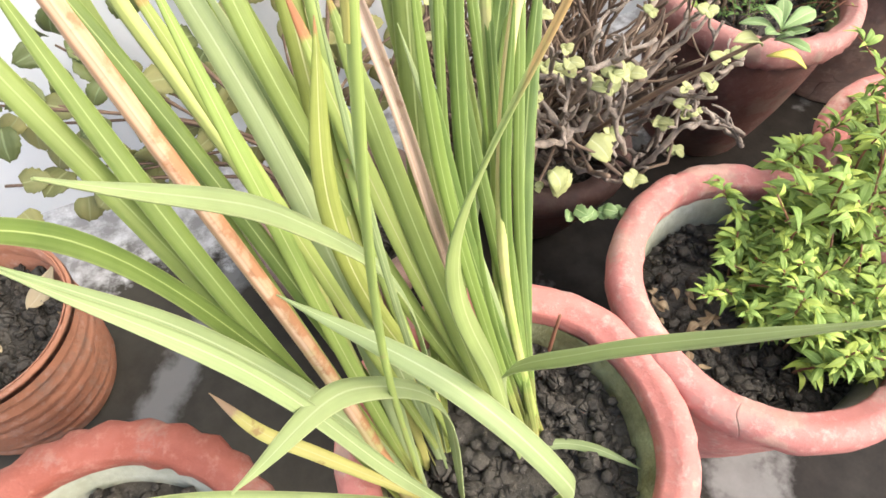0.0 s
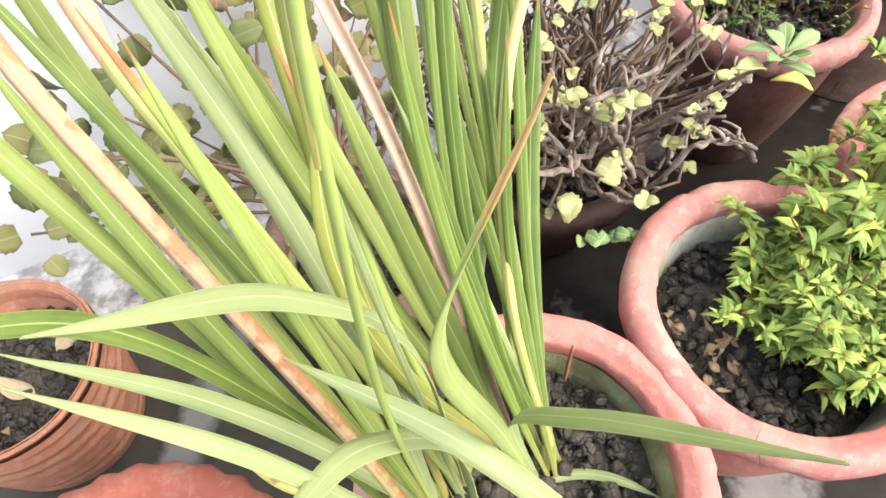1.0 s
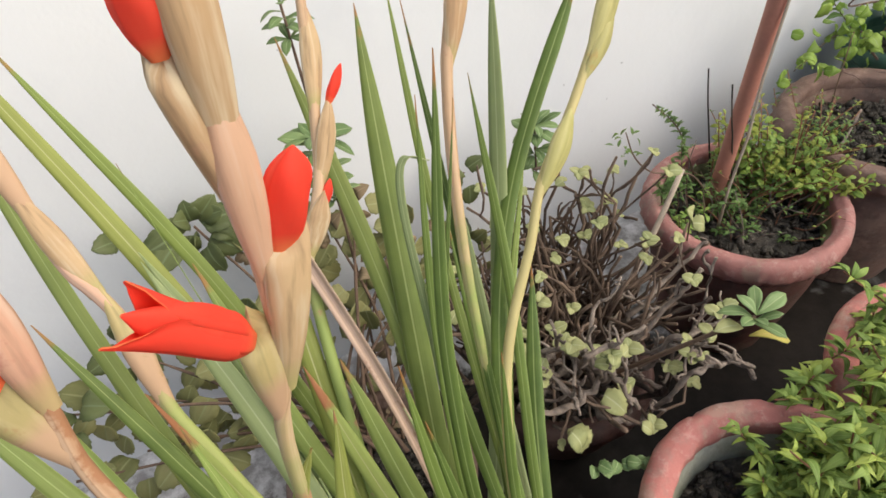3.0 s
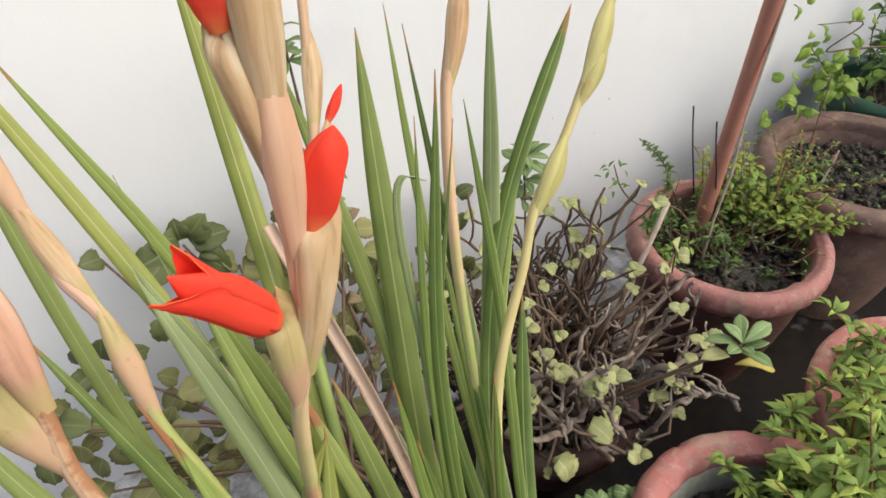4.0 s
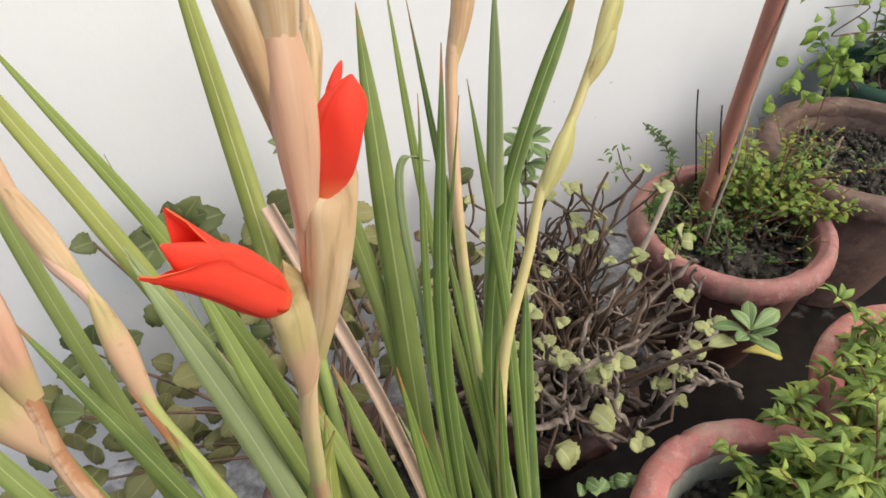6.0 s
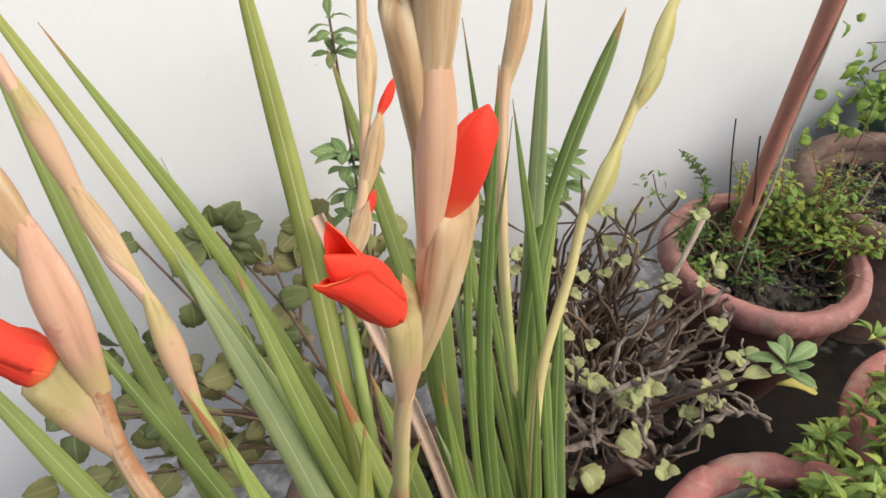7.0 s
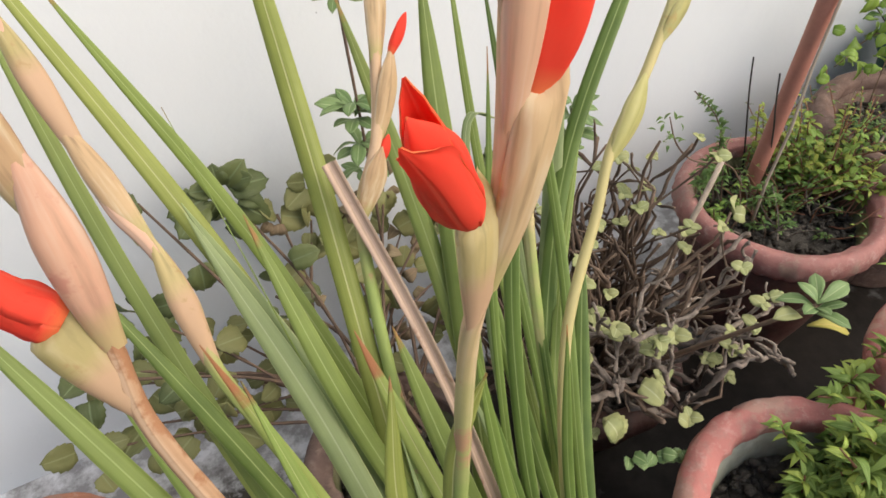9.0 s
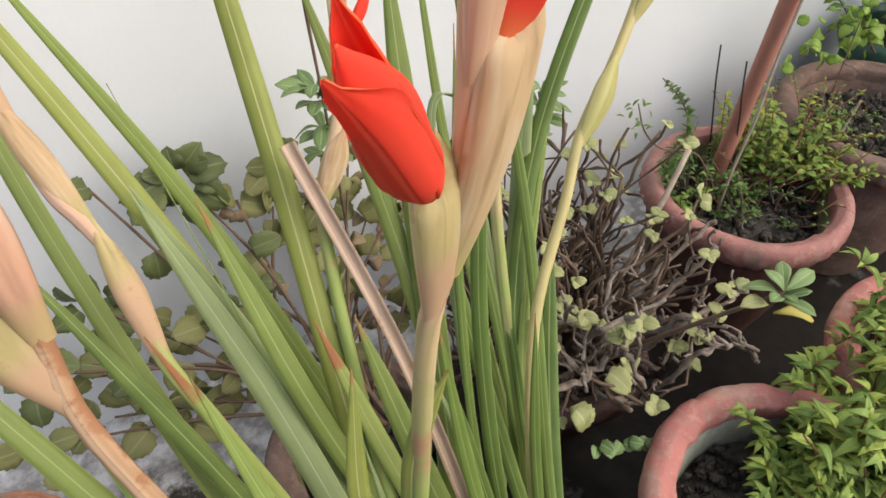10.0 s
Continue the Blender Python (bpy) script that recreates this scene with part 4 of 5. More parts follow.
def bract(at, along, length, width, material, parent, fat=0.7, peak=0.58, foot=0.20):
    """A pointed sheath round a bud: narrow at its foot, widest past the middle, slit and pointed."""
    y = Vector(along).normalized()
    x = y.cross(Vector((0.2, -0.9, 0.3))).normalized()
    z = x.cross(y)
    bm = bmesh.new()
    uvl = bm.loops.layers.uv.verify()
    n, sides = 16, 14
    rings = []
    for k in range(n):
        s = k / (n - 1)
        r = width * 0.5 * (foot + (1 - foot) * math.sin(math.pi * 0.5 * min(1, s / peak)) ** 1.2)
        r *= max(0.03, 1 - max(0, (s - peak) / (1 - peak)) ** 1.5)
        c = Vector(at) + y * length * s + z * length * 0.04 * math.sin(s * 3)
        ring = []
        for i in range(sides):
            a = 2 * math.pi * i / sides
            fold = 1 + 0.07 * math.sin(2 * a + 3 * s) - (0.22 if i == 3 and s > 0.25 else 0)
            lip = y * length * 0.13 * s ** 4 * math.cos(a + 0.9) if peak > 0.8 else Vector()
            ring.append(bm.verts.new(c + lip + r * fold * (math.cos(a) * x + fat * math.sin(a) * z)))
        rings.append(ring)
    for k in range(n - 1):
        for i in range(sides):
            f = bm.faces.new((rings[k][i], rings[k][(i + 1) % sides], rings[k + 1][(i + 1) % sides], rings[k + 1][i]))
            for loop, (a, b) in zip(f.loops, ((i, k), (i + 1, k), (i + 1, k + 1), (i, k + 1))):
                loop[uvl].uv = (a / sides, b / (n - 1))
    bm.faces.new(rings[-1])
    return part("bract", bm, material, parent)


def petal_bm(root, axis, tip, e, f, turn, span, width, sharp, seed):
    """One petal rolled round the line from the flower's root to the petal's own tip, ending in a pointed lobe."""
    bm = bmesh.new()
    uvl = bm.loops.layers.uv.verify()
    n, m = 20, 11
    front, back = [], []
    for k in range(n):
        s = k / (n - 1)
        part_way = max(0.0, (s - 0.55) / 0.45) ** 1.5
        r = width * 0.5 * (0.55 + 0.45 * math.sin(math.pi * 0.5 * min(1, s / 0.24))) * (1 - 0.16 * s - 0.50 * part_way)
        c = root + axis * s + (tip - root - axis) * part_way
        sp = span * (1 if s < sharp else max(0.10, 1 - ((s - sharp) / (1 - sharp)) ** 1.9))
        for skin, d in ((front, 0.0), (back, -0.00035)):
            row = []
            for j in range(m):
                q = 2 * j / (m - 1) - 1
                a = turn + sp * q
                rr = r * (1 + 0.05 * math.sin(4 * s + 2.3 * a + seed) + 0.05 * math.sin(11 * a + seed) * s) + d
                row.append(bm.verts.new(c + rr * (math.cos(a) * e + 0.8 * math.sin(a) * f)))
            skin.append(row)
    for skin, flip in ((front, False), (back, True)):
        for k in range(n - 1):
            for j in range(m - 1):
                q = [(k, j), (k, j + 1), (k + 1, j + 1), (k + 1, j)]
                face = bm.faces.new([skin[a][c] for a, c in (reversed(q) if flip else q)])
                for loop, (a, c) in zip(face.loops, reversed(q) if flip else q):
                    loop[uvl].uv = (c / (m - 1), a / (n - 1))
    for k in range(n - 1):
        for j in (0, m - 1):
            bm.faces.new((front[k][j], front[k + 1][j], back[k + 1][j], back[k][j]))
    return bm


def spindle(base, tip, width, seed, peak=0.0):
    """Petals rolled into a closed, twisted spindle; with a peak it is blunt, widest that far along."""
    bm = bmesh.new()
    uvl = bm.loops.layers.uv.verify()
    base, tip = Vector(base), Vector(tip)
    d = tip - base
    x = d.cross(Vector((0.2, -0.9, 0.3))).normalized()
    z = d.normalized().cross(x)
    n, sides = 17, 20
    rings = []
    for k in range(n):
        s = k / (n - 1)
        r = width * 0.5 * max(0.03, math.sin(math.pi * (0.14 + 0.84 * s) ** 1.15) ** 0.8)
        if peak:
            r = width * 0.5 * (0.55 + 0.45 * math.sin(math.pi * min(1, s / peak) * 0.5)) * max(0.05, 1 - max(0, (s - peak) / (1 - peak)) ** 2.6)
        rings.append([bm.verts.new(base + d * s + r * (1 + 0.10 * math.cos(3 * a + 6 * s + seed)) * (math.cos(a) * x + 0.75 * math.sin(a) * z)) for a in (2 * math.pi * i / sides for i in range(sides))])
    for k in range(n - 1):
        for i in range(sides):
            f = bm.faces.new((rings[k][i], rings[k][(i + 1) % sides], rings[k + 1][(i + 1) % sides], rings[k + 1][i]))
            for loop, (a, b) in zip(f.loops, ((i, k), (i + 1, k), (i + 1, k + 1), (i, k + 1))):
                loop[uvl].uv = (a / sides, b / (n - 1))
    bm.faces.new(rings[-1])
    return bm


def bud(base, tip, width, parent, seed, peak=0.0):
    """A closed bud of rolled petals."""
    return part("bud", spindle(base, tip, width, seed, peak), M_PETAL, parent, "closed red bud")


def bloom(base, upper, lower, width, label, seed):
    """A flower about to open: petals rolled into a broad tube that ends in two long lobes, like a fish's tail."""
    root, upper, lower = Vector(base), Vector(upper), Vector(lower)
    axis = (upper + lower) / 2 - root
    e = upper - lower
    e = (e - axis * e.dot(axis) / axis.dot(axis)).normalized()
    f = axis.normalized().cross(e)
    flower = part("flower", spindle(root, root + axis * 0.93, width * 0.96, seed, 0.34), M_PETAL, glad, label)
    part("petal", petal_bm(root, axis, root + (upper - root) * 0.95, e, f, 0.0, 1.70, width, 0.66, seed + 1), M_PETAL, flower)
    part("petal", petal_bm(root, axis, lower, e, f, math.pi, 1.70, width, 0.66, seed + 2), M_PETAL, flower)
    for turn in (1.4, -1.5):
        part("petal", petal_bm(root, axis * 0.80, root + axis * 0.80, e, f, turn, 1.0, width * 1.02, 0.5, seed + turn), M_PETAL, flower)
    return flower


RED_TIP = ((0.075, 0.075, 0.250), (0.058, 0.200, 0.450), (0.0765, 0.325, 0.610), (0.0915, 0.365, 0.670), (0.1180, 0.3870, 0.707), (0.1400, 0.4250, 0.752), (0.1525, 0.4520, 0.785), (0.168, 0.482, 0.835))
BENT = ((0.155, 0.045, 0.250), (0.148, 0.140, 0.446), (0.196, 0.235, 0.590), (0.2517, 0.2825, 0.6568), (0.2781, 0.3064, 0.6888), (0.3289, 0.3340, 0.7304), (0.3770, 0.3654, 0.7731), (0.420, 0.392, 0.818))
FAR = ((0.135, 0.075, 0.250), (0.170, 0.190, 0.460), (0.195, 0.292, 0.659), (0.2256, 0.3556, 0.7822), (0.2529, 0.3847, 0.8437), (0.276, 0.415, 0.905))
FRONT = ((0.030, 0.050, 0.250), (0.010, 0.064, 0.560), (0.0150, 0.0735, 0.760), (0.0205, 0.0775, 0.830), (0.0258, 0.0803, 0.8802), (0.0318, 0.0816, 0.899), (0.0350, 0.0832, 0.922), (0.0362, 0.0845, 0.945), (0.0370, 0.0857, 0.970), (0.0378, 0.0870, 1.000))
LEFT_NEAR = ((0.015, 0.035, 0.250), (-0.019, 0.108, 0.468), (-0.0585, 0.178, 0.665), (-0.0718, 0.2081, 0.7387), (-0.0690, 0.2200, 0.778), (-0.0673, 0.2300, 0.806), (-0.0690, 0.2410, 0.840), (-0.0756, 0.2560, 0.870))
LEFT = ((0.020, 0.060, 0.250), (-0.002, 0.197, 0.478), (-0.0330, 0.275, 0.590), (-0.0465, 0.3062, 0.6412), (-0.0440, 0.3292, 0.6800), (-0.0520, 0.3512, 0.7118), (-0.0638, 0.3692, 0.7368), (-0.0690, 0.3960, 0.7680), (-0.0770, 0.4240, 0.8020), (-0.085, 0.452, 0.845))
# the flowering stem that stands closest to the walk
s_front = stalk(FRONT, 0.0024, 0.0022, M_STEM, "tan flower stem with a red flower and buds")
bract((0.0252, 0.0798, 0.8770), (0.0030, 0.0026, 0.0345), 0.0385, 0.0098, M_BRACT_OLIVE, s_front, peak=0.86)
bract((0.0300, 0.0808, 0.8900), (0.0125, 0.0034, 0.0450), 0.0500, 0.0108, M_BRACT, s_front, peak=0.90, foot=0.42)
bract((0.0345, 0.0828, 0.9180), (0.0040, 0.0036, 0.0500), 0.0620, 0.0085, M_BRACT_PINK, s_front)
bract((0.0362, 0.0840, 0.9320), (-0.0030, 0.0028, 0.0440), 0.0500, 0.0084, M_BRACT, s_front, peak=0.88)
bract((0.0366, 0.0848, 0.9480), (0.0040, 0.0030, 0.0480), 0.0560, 0.0095, M_BRACT, s_front, peak=0.70, foot=0.4)
bloom((0.0262, 0.0811, 0.9117), (0.0114, 0.0710, 0.9478), (0.0070, 0.0625, 0.9466), 0.0112, "half-open red flower on a gladiolus stem", 3)
bud((0.0405, 0.0837, 0.9300), (0.0492, 0.0838, 0.9535), 0.0100, s_front, 1, peak=0.6)
bud((0.0333, 0.0860, 0.9760), (0.0340, 0.0873, 0.9970), 0.0090, s_front, 2)
# the stem behind it, with two thin red tips
s_red = stalk(RED_TIP, 0.0055, 0.0042, M_STEM, "tan flower stem with thin red bud tips")
bract((0.0895, 0.3610, 0.6650), (0.0300, 0.0200, 0.0400), 0.0560, 0.0185, M_BRACT, s_red, peak=0.62, foot=0.45)
bract((0.1180, 0.3870, 0.7050), (0.0370, 0.0400, 0.0550), 0.0780, 0.0160, M_BRACT, s_red, foot=0.5)
bract((0.1390, 0.4230, 0.7500), (0.0150, 0.0300, 0.0350), 0.0900, 0.0175, M_BRACT, s_red, foot=0.5)
bud((0.1130, 0.3780, 0.6900), (0.1290, 0.3870, 0.7110), 0.0100, s_red, 3)
bud((0.1500, 0.4210, 0.7530), (0.1725, 0.4345, 0.7770), 0.0095, s_red, 4)
# an olive stem bent to the side
s_bent = stalk(BENT, 0.0046, 0.0040, M_STEM_GREEN, "bent olive flower stem with closed green buds")
bract((0.2700, 0.3000, 0.6790), (0.0620, 0.0360, 0.0560), 0.0860, 0.0205, M_BRACT_GREEN, s_bent)
bract((0.3420, 0.3410, 0.7410), (0.0560, 0.0280, 0.0440), 0.0700, 0.0150, M_BRACT_GREEN, s_bent)
bract((0.3500, 0.3470, 0.7500), (0.0560, 0.0400, 0.0560), 0.1050, 0.0215, M_BRACT_GREEN, s_bent)
# a stem at the back
s_far = stalk(FAR, 0.0046, 0.0048, M_STEM, "slim tan flower stem")
bract((0.2256, 0.3556, 0.7800), (0.0300, 0.0320, 0.0650), 0.1100, 0.0190, M_BRACT, s_far)
# two stems leaning out
s_left = stalk(LEFT, 0.0056, 0.0046, M_STEM_PINK, "leaning flower stem with closed tan buds")
bract((-0.0465, 0.3062, 0.6412), (-0.0040, 0.0430, 0.0680), 0.1000, 0.0165, M_BRACT_OLIVE, s_left, peak=0.45, foot=0.66)
bract((-0.0540, 0.3550, 0.7160), (-0.0150, 0.0420, 0.0520), 0.0980, 0.0160, M_BRACT, s_left, peak=0.45, foot=0.70)
bract((-0.0690, 0.3960, 0.7680), (-0.0120, 0.0480, 0.0600), 0.1000, 0.0155, M_BRACT_OLIVE, s_left, peak=0.45, foot=0.70)
s_near = stalk(LEFT_NEAR, 0.0058, 0.0032, M_DRYLEAF, "leaning brown-streaked flower stem with a red flower")
bract((-0.0718, 0.2081, 0.7387), (-0.0140, 0.0205, 0.0520), 0.0660, 0.0235, M_BRACT_OLIVE, s_near, peak=0.88, foot=0.30)
bract((-0.0690, 0.2190, 0.7750), (0.0010, 0.0200, 0.0600), 0.1000, 0.0180, M_BRACT_PINK, s_near, peak=0.50, foot=0.60)
bract((-0.0690, 0.2380, 0.8300), (-0.0060, 0.0160, 0.0450), 0.0800, 0.0165, M_BRACT, s_near, peak=0.5, foot=0.6)
bloom((-0.0815, 0.2270, 0.7905), (-0.1000, 0.2420, 0.8160), (-0.1080, 0.2390, 0.8050), 0.0235, "half-open red flower leaning out", 8)
# a dead hollow stalk
part("dry_stalk", strip(bmesh.new(), spline(((0.130, 0.085, 0.25), (0.119, 0.180, 0.411), (0.106, 0.279, 0.565), (0.078, 0.380, 0.709)), 8), 0.0115, Vector((0.9, -0.3, 0.3)), fold=0.5, thick=0.002, profile=lambda s: 1.0), M_DRYPALE, glad, "dead dry brown hollow stalk")


# ---- plants with stems and small leaves ----
def sprigs(plant, roots, rng, meshes, twig, height, lean, per, size, droop=0.3, whorl=0.55, thick=0.0018, singles=300, leafname="leaf", stemname="stem", drift=(0, 0)):
    """Upright stems with leaves set round them, denser at the tips."""
    poses = []
    for x, y, z in roots:
        h = height * rng.uniform(0.55, 1.1)
        d = Vector((rng.gauss(0, lean) + drift[0], rng.gauss(0, lean) + drift[1], 1)).normalized()
        p0 = Vector((x, y, z))
        bend = Vector((rng.gauss(0, 0.2), rng.gauss(0, 0.2), 0)) * h
        line = spline((p0, p0 + d * h * 0.5, p0 + d * h + bend), 5)
        part(stemname, tube(bmesh.new(), line, (thick, thick * 0.6), 5), twig, plant)
        n = len(line) - 1
        for i in range(per):
            s = 1 - (1 - whorl) * rng.random() if rng.random() < 0.62 else rng.uniform(0.25, 1)
            k = min(n - 1, int(s * n))
            p = line[k].lerp(line[k + 1], s * n - k)
            a = i * 2.4 + rng.uniform(-0.4, 0.4)
            up = 0.15 + 0.9 * max(0, s - 0.75) * 3 - droop * (1 - s) + rng.uniform(-0.2, 0.2)
            along = Vector((math.cos(a), math.sin(a), up))
            poses.append(aim(p, along, roll=rng.uniform(-0.5, 0.5), size=size * rng.uniform(0.6, 1.15) * (1 - 0.35 * max(0, s - 0.85) / 0.15)))
    leaves(plant, leafname, meshes, poses, rng, singles)


def disc(rng, at, r, z, n, cut=None):
    out = []
    while len(out) < n:
        q, a = r * math.sqrt(rng.random()), rng.uniform(0, 6.283)
        p = (at[0] + q * math.cos(a), at[1] + q * math.sin(a), z)
        if cut is None or cut(p):
            out.append(p)
    return out


LANCES = [leaf_mesh("lance_leaf", M_LANCE, 0.031, 0.0096, "lance", b, i) for i, b in enumerate((0.2, 0.45, 0.7))] + [leaf_mesh("lance_leaf", M_LANCE_YOUNG, 0.027, 0.0086, "lance", b, 9) for b in (0.25, 0.5)]
SMALLS = [leaf_mesh("small_leaf", M_SMALL, 0.014, 0.0048, "lance", b, i) for i, b in enumerate((0.2, 0.5))] + [leaf_mesh("small_leaf", M_SMALL_YELLOW, 0.013, 0.0045, "lance", 0.3, 5)]
ROUNDS = [leaf_mesh("round_leaf", M_ROUND, 0.043, 0.041, "round", b, i, 11) for i, b in enumerate((0.06, 0.2))] + [leaf_mesh("round_leaf", M_ROUND_DARK, 0.043, 0.036, "round", b, 30, 11) for b in (0.1, 0.25)] + [leaf_mesh("round_leaf", M_ROUND_BROWN, 0.030, 0.026, "round", 0.7, 7)]
PALES = [leaf_mesh("pale_leaf", M_PALE, 0.0135, 0.0125, "round", b, i, 9) for i, b in enumerate((0.08, 0.2))]
BIGPALE = [leaf_mesh("big_pale_leaf", M_PALE, 0.036, 0.031, "round", b, 20 + i, 14) for i, b in enumerate((0.3, 0.5))]
FLESHY = [leaf_mesh("fleshy_leaf", M_FLESHY, 0.048, 0.021, "spoon", b, i) for i, b in enumerate((0.15, 0.3))]
GOLDS = [leaf_mesh("yellow_leaf", M_GOLD, 0.046, 0.020, "spoon", b, i) for i, b in enumerate((0.15, 0.3))]
VINES = [leaf_mesh("vine_leaf", M_BRIGHT, 0.032, 0.024, "round", b, i, 9) for i, b in enumerate((0.3, 0.6))]
LITTER = [leaf_mesh("dead_leaf", M_LITTER, 0.017, 0.008, "lance", b, i) for i, b in enumerate((0.8, -0.6, 1.2))]

# the bushy plant in the worn pot
rng = random.Random(21)
bush_b = empty("leafy_bush", (PB[0] + 0.03, PB[1], 0.24), "dense bush of narrow glossy green leaves", "plant")
sprigs(bush_b, disc(rng, (PB[0] + 0.068, PB[1] - 0.028), 0.090, 0.225, 140), rng, LANCES, M_REDTWIG, 0.118, 0.42, 24, 0.92, singles=300, droop=0.15)
sprigs(bush_b, disc(rng, (PB[0] + 0.128, PB[1] + 0.052), 0.058, 0.215, 16), rng, LANCES, M_REDTWIG, 0.205, 0.24, 24, 1.25, singles=200, whorl=0.3, droop=0.1)
# shoots in the pot beside it
bush_g = empty("leafy_shoots", (PG[0], PG[1], 0.25), "loose green leafy shoots in a clay pot", "plant")
sprigs(bush_g, disc(rng, (PG[0] - 0.076, PG[1] + 0.01), 0.10, 0.245, 32), rng, LANCES, M_REDTWIG, 0.170, 0.42, 20, 1.15, singles=300)

# the herbs round the pipe
herb = empty("herb_cluster", (PE[0], PE[1], 0.25), "low green and yellow herbs with reddish stems", "plant")
HERBS = [leaf_mesh("herb_leaf", M_HERB, 0.022, 0.0100, "spoon", b, i) for i, b in enumerate((0.2, 0.45))]
TOPS = [leaf_mesh("yellow_top_leaf", M_SMALL_YELLOW, 0.018, 0.0080, "spoon", b, i) for i, b in enumerate((0.2, 0.4))]
# the full green clump, its yellow tops, and the dim tangle round it
sprigs(herb, disc(rng, (PE[0] + 0.085, PE[1] + 0.015), 0.042, 0.25, 22), rng, HERBS + TOPS[:1], M_REDTWIG, 0.145, 0.30, 18, 1.15, thick=0.0015, singles=300, whorl=0.35, droop=0.1)
sprigs(herb, disc(rng, (PE[0] + 0.065, PE[1] + 0.045), 0.045, 0.25, 15), rng, TOPS, M_REDTWIG, 0.165, 0.20, 24, 1.1, thick=0.0014, singles=150, whorl=0.22, droop=0.0)
sprigs(herb, disc(rng, (PE[0] + 0.03, PE[1] + 0.055), 0.055, 0.25, 20), rng, SMALLS[:2], M_REDTWIG, 0.115, 0.45, 16, 1.1, thick=0.0014, singles=200)
sprigs(herb, disc(rng, (PE[0] - 0.01, PE[1] + 0.02), 0.03, 0.25, 8), rng, SMALLS[:2], M_TWIG, 0.10, 0.45, 16, 1.1, thick=0.0014, singles=100)
# low dark growth that hides the soil
sprigs(herb, disc(rng, (PE[0] + 0.01, PE[1] + 0.02), 0.095, 0.246, 34), rng, SMALLS[:2], M_TWIG, 0.045, 0.5, 12, 1.0, thick=0.001, singles=260)
# a tangle of bare reddish and brown stems between them
sprigs(herb, disc(rng, (PE[0] + 0.035, PE[1] - 0.005), 0.075, 0.25, 26), rng, SMALLS, M_REDTWIG, 0.115, 0.65, 3, 0.9, thick=0.0012, singles=78)
sprigs(herb, disc(rng, (PE[0] + 0.0, PE[1] + 0.02), 0.09, 0.25, 22), rng, SMALLS[:2], M_BARK, 0.10, 0.7, 3, 0.8, thick=0.0012, singles=66)
sprigs(herb, disc(rng, (PE[0] + 0.115, PE[1] - 0.045), 0.03, 0.255, 12), rng, TOPS + HERBS[:1], M_REDTWIG, 0.12, 0.3, 16, 1.0, thick=0.0014, singles=150, drift=(0.65, -0.25), whorl=0.45)
# red trailing stems over the far rim
sprigs(herb, disc(rng, (PE[0] + 0.115, PE[1] + 0.01), 0.035, 0.255, 26), rng, SMALLS, M_REDTWIG, 0.17, 0.35, 18, 1.1, thick=0.0017, singles=240, drift=(0.75, 0.0), whorl=0.5)
# feathery sprigs beside the pipe
sprigs(herb, [(0.735, 0.525, 0.25), (0.750, 0.540, 0.25), (0.720, 0.515, 0.25), (0.765, 0.535, 0.25), (0.745, 0.505, 0.25), (0.715, 0.535, 0.25)], rng, SMALLS[:2], M_TWIG, 0.175, 0.16, 34, 1.15, thick=0.0013, singles=210, whorl=0.75, drift=(-0.28, 0.0))
sprigs(herb, [(0.700, 0.475, 0.25), (0.712, 0.485, 0.25), (0.728, 0.47, 0.25)], rng, HERBS, M_TWIG, 0.09, 0.2, 12, 0.9, thick=0.0012, whorl=0.6)
line = spline(((0.815, 0.560, 0.27), (0.748, 0.570, 0.408), (0.688, 0.575, 0.472)), 10)
part("stem", tube(bmesh.new(), line, (0.0014, 0.0009), 6, 0.2), M_TWIG, herb)
leaves(herb, "leaf", SMALLS[:2], [aim(line[8 + i // 4], (rng.gauss(0, 1), rng.gauss(0, 0.5), rng.uniform(0.1, 0.9)), size=1.25 - 0.012 * i) for i in range(44)], rng)
# one pair of broad pale leaves at the rim
leaves(herb, "leaf", BIGPALE, [aim((0.618, 0.410, 0.400), (-0.3, -0.2, 0.6), (0.2, -0.7, 0.6), size=0.85), aim((0.622, 0.408, 0.388), (0.6, -0.3, -0.2), (0.2, -0.7, 0.6), size=0.8)], rng)
part("stem", tube(bmesh.new(), spline(((0.690, 0.455, 0.25), (0.650, 0.430, 0.34), (0.619, 0.410, 0.400)), 5), (0.0014, 0.001), 6), M_TWIG, herb)
# a bare twig bent over the rim, with a few dark leaves
part("twig", tube(bmesh.new(), spline(((0.775, 0.500, 0.30), (0.716, 0.500, 0.372), (0.623, 0.500, 0.421), (0.597, 0.510, 0.453), (0.584, 0.520, 0.494)), 7), (0.0016, 0.0009), 6, 0.2), M_TWIG, herb)
leaves(herb, "leaf", SMALLS[:2], [aim((0.590 + rng.uniform(-0.022, 0.022), 0.515 + rng.uniform(-0.01, 0.01), 0.494 - rng.uniform(-0.006, 0.045)), (rng.gauss(0, 1), rng.gauss(0, 0.6), rng.uniform(-0.2, 1)), size=0.95) for _ in range(16)], rng)
weeds = empty("weed_cluster", (PF[0], PF[1], 0.26), "sparse dry weeds and twigs in a brown pot", "plant")
sprigs(weeds, disc(rng, PF, 0.11, 0.262, 22), rng, SMALLS[:2], M_TWIG, 0.075, 0.6, 8, 0.9, thick=0.001, singles=176)
part("dry_twig", tube(bmesh.new(), spline(((1.03, 0.47, 0.255), (1.09, 0.48, 0.292), (1.145, 0.50, 0.325)), 6), (0.003, 0.002), 7, 0.5), M_BARK, weeds, "bare cut twig")
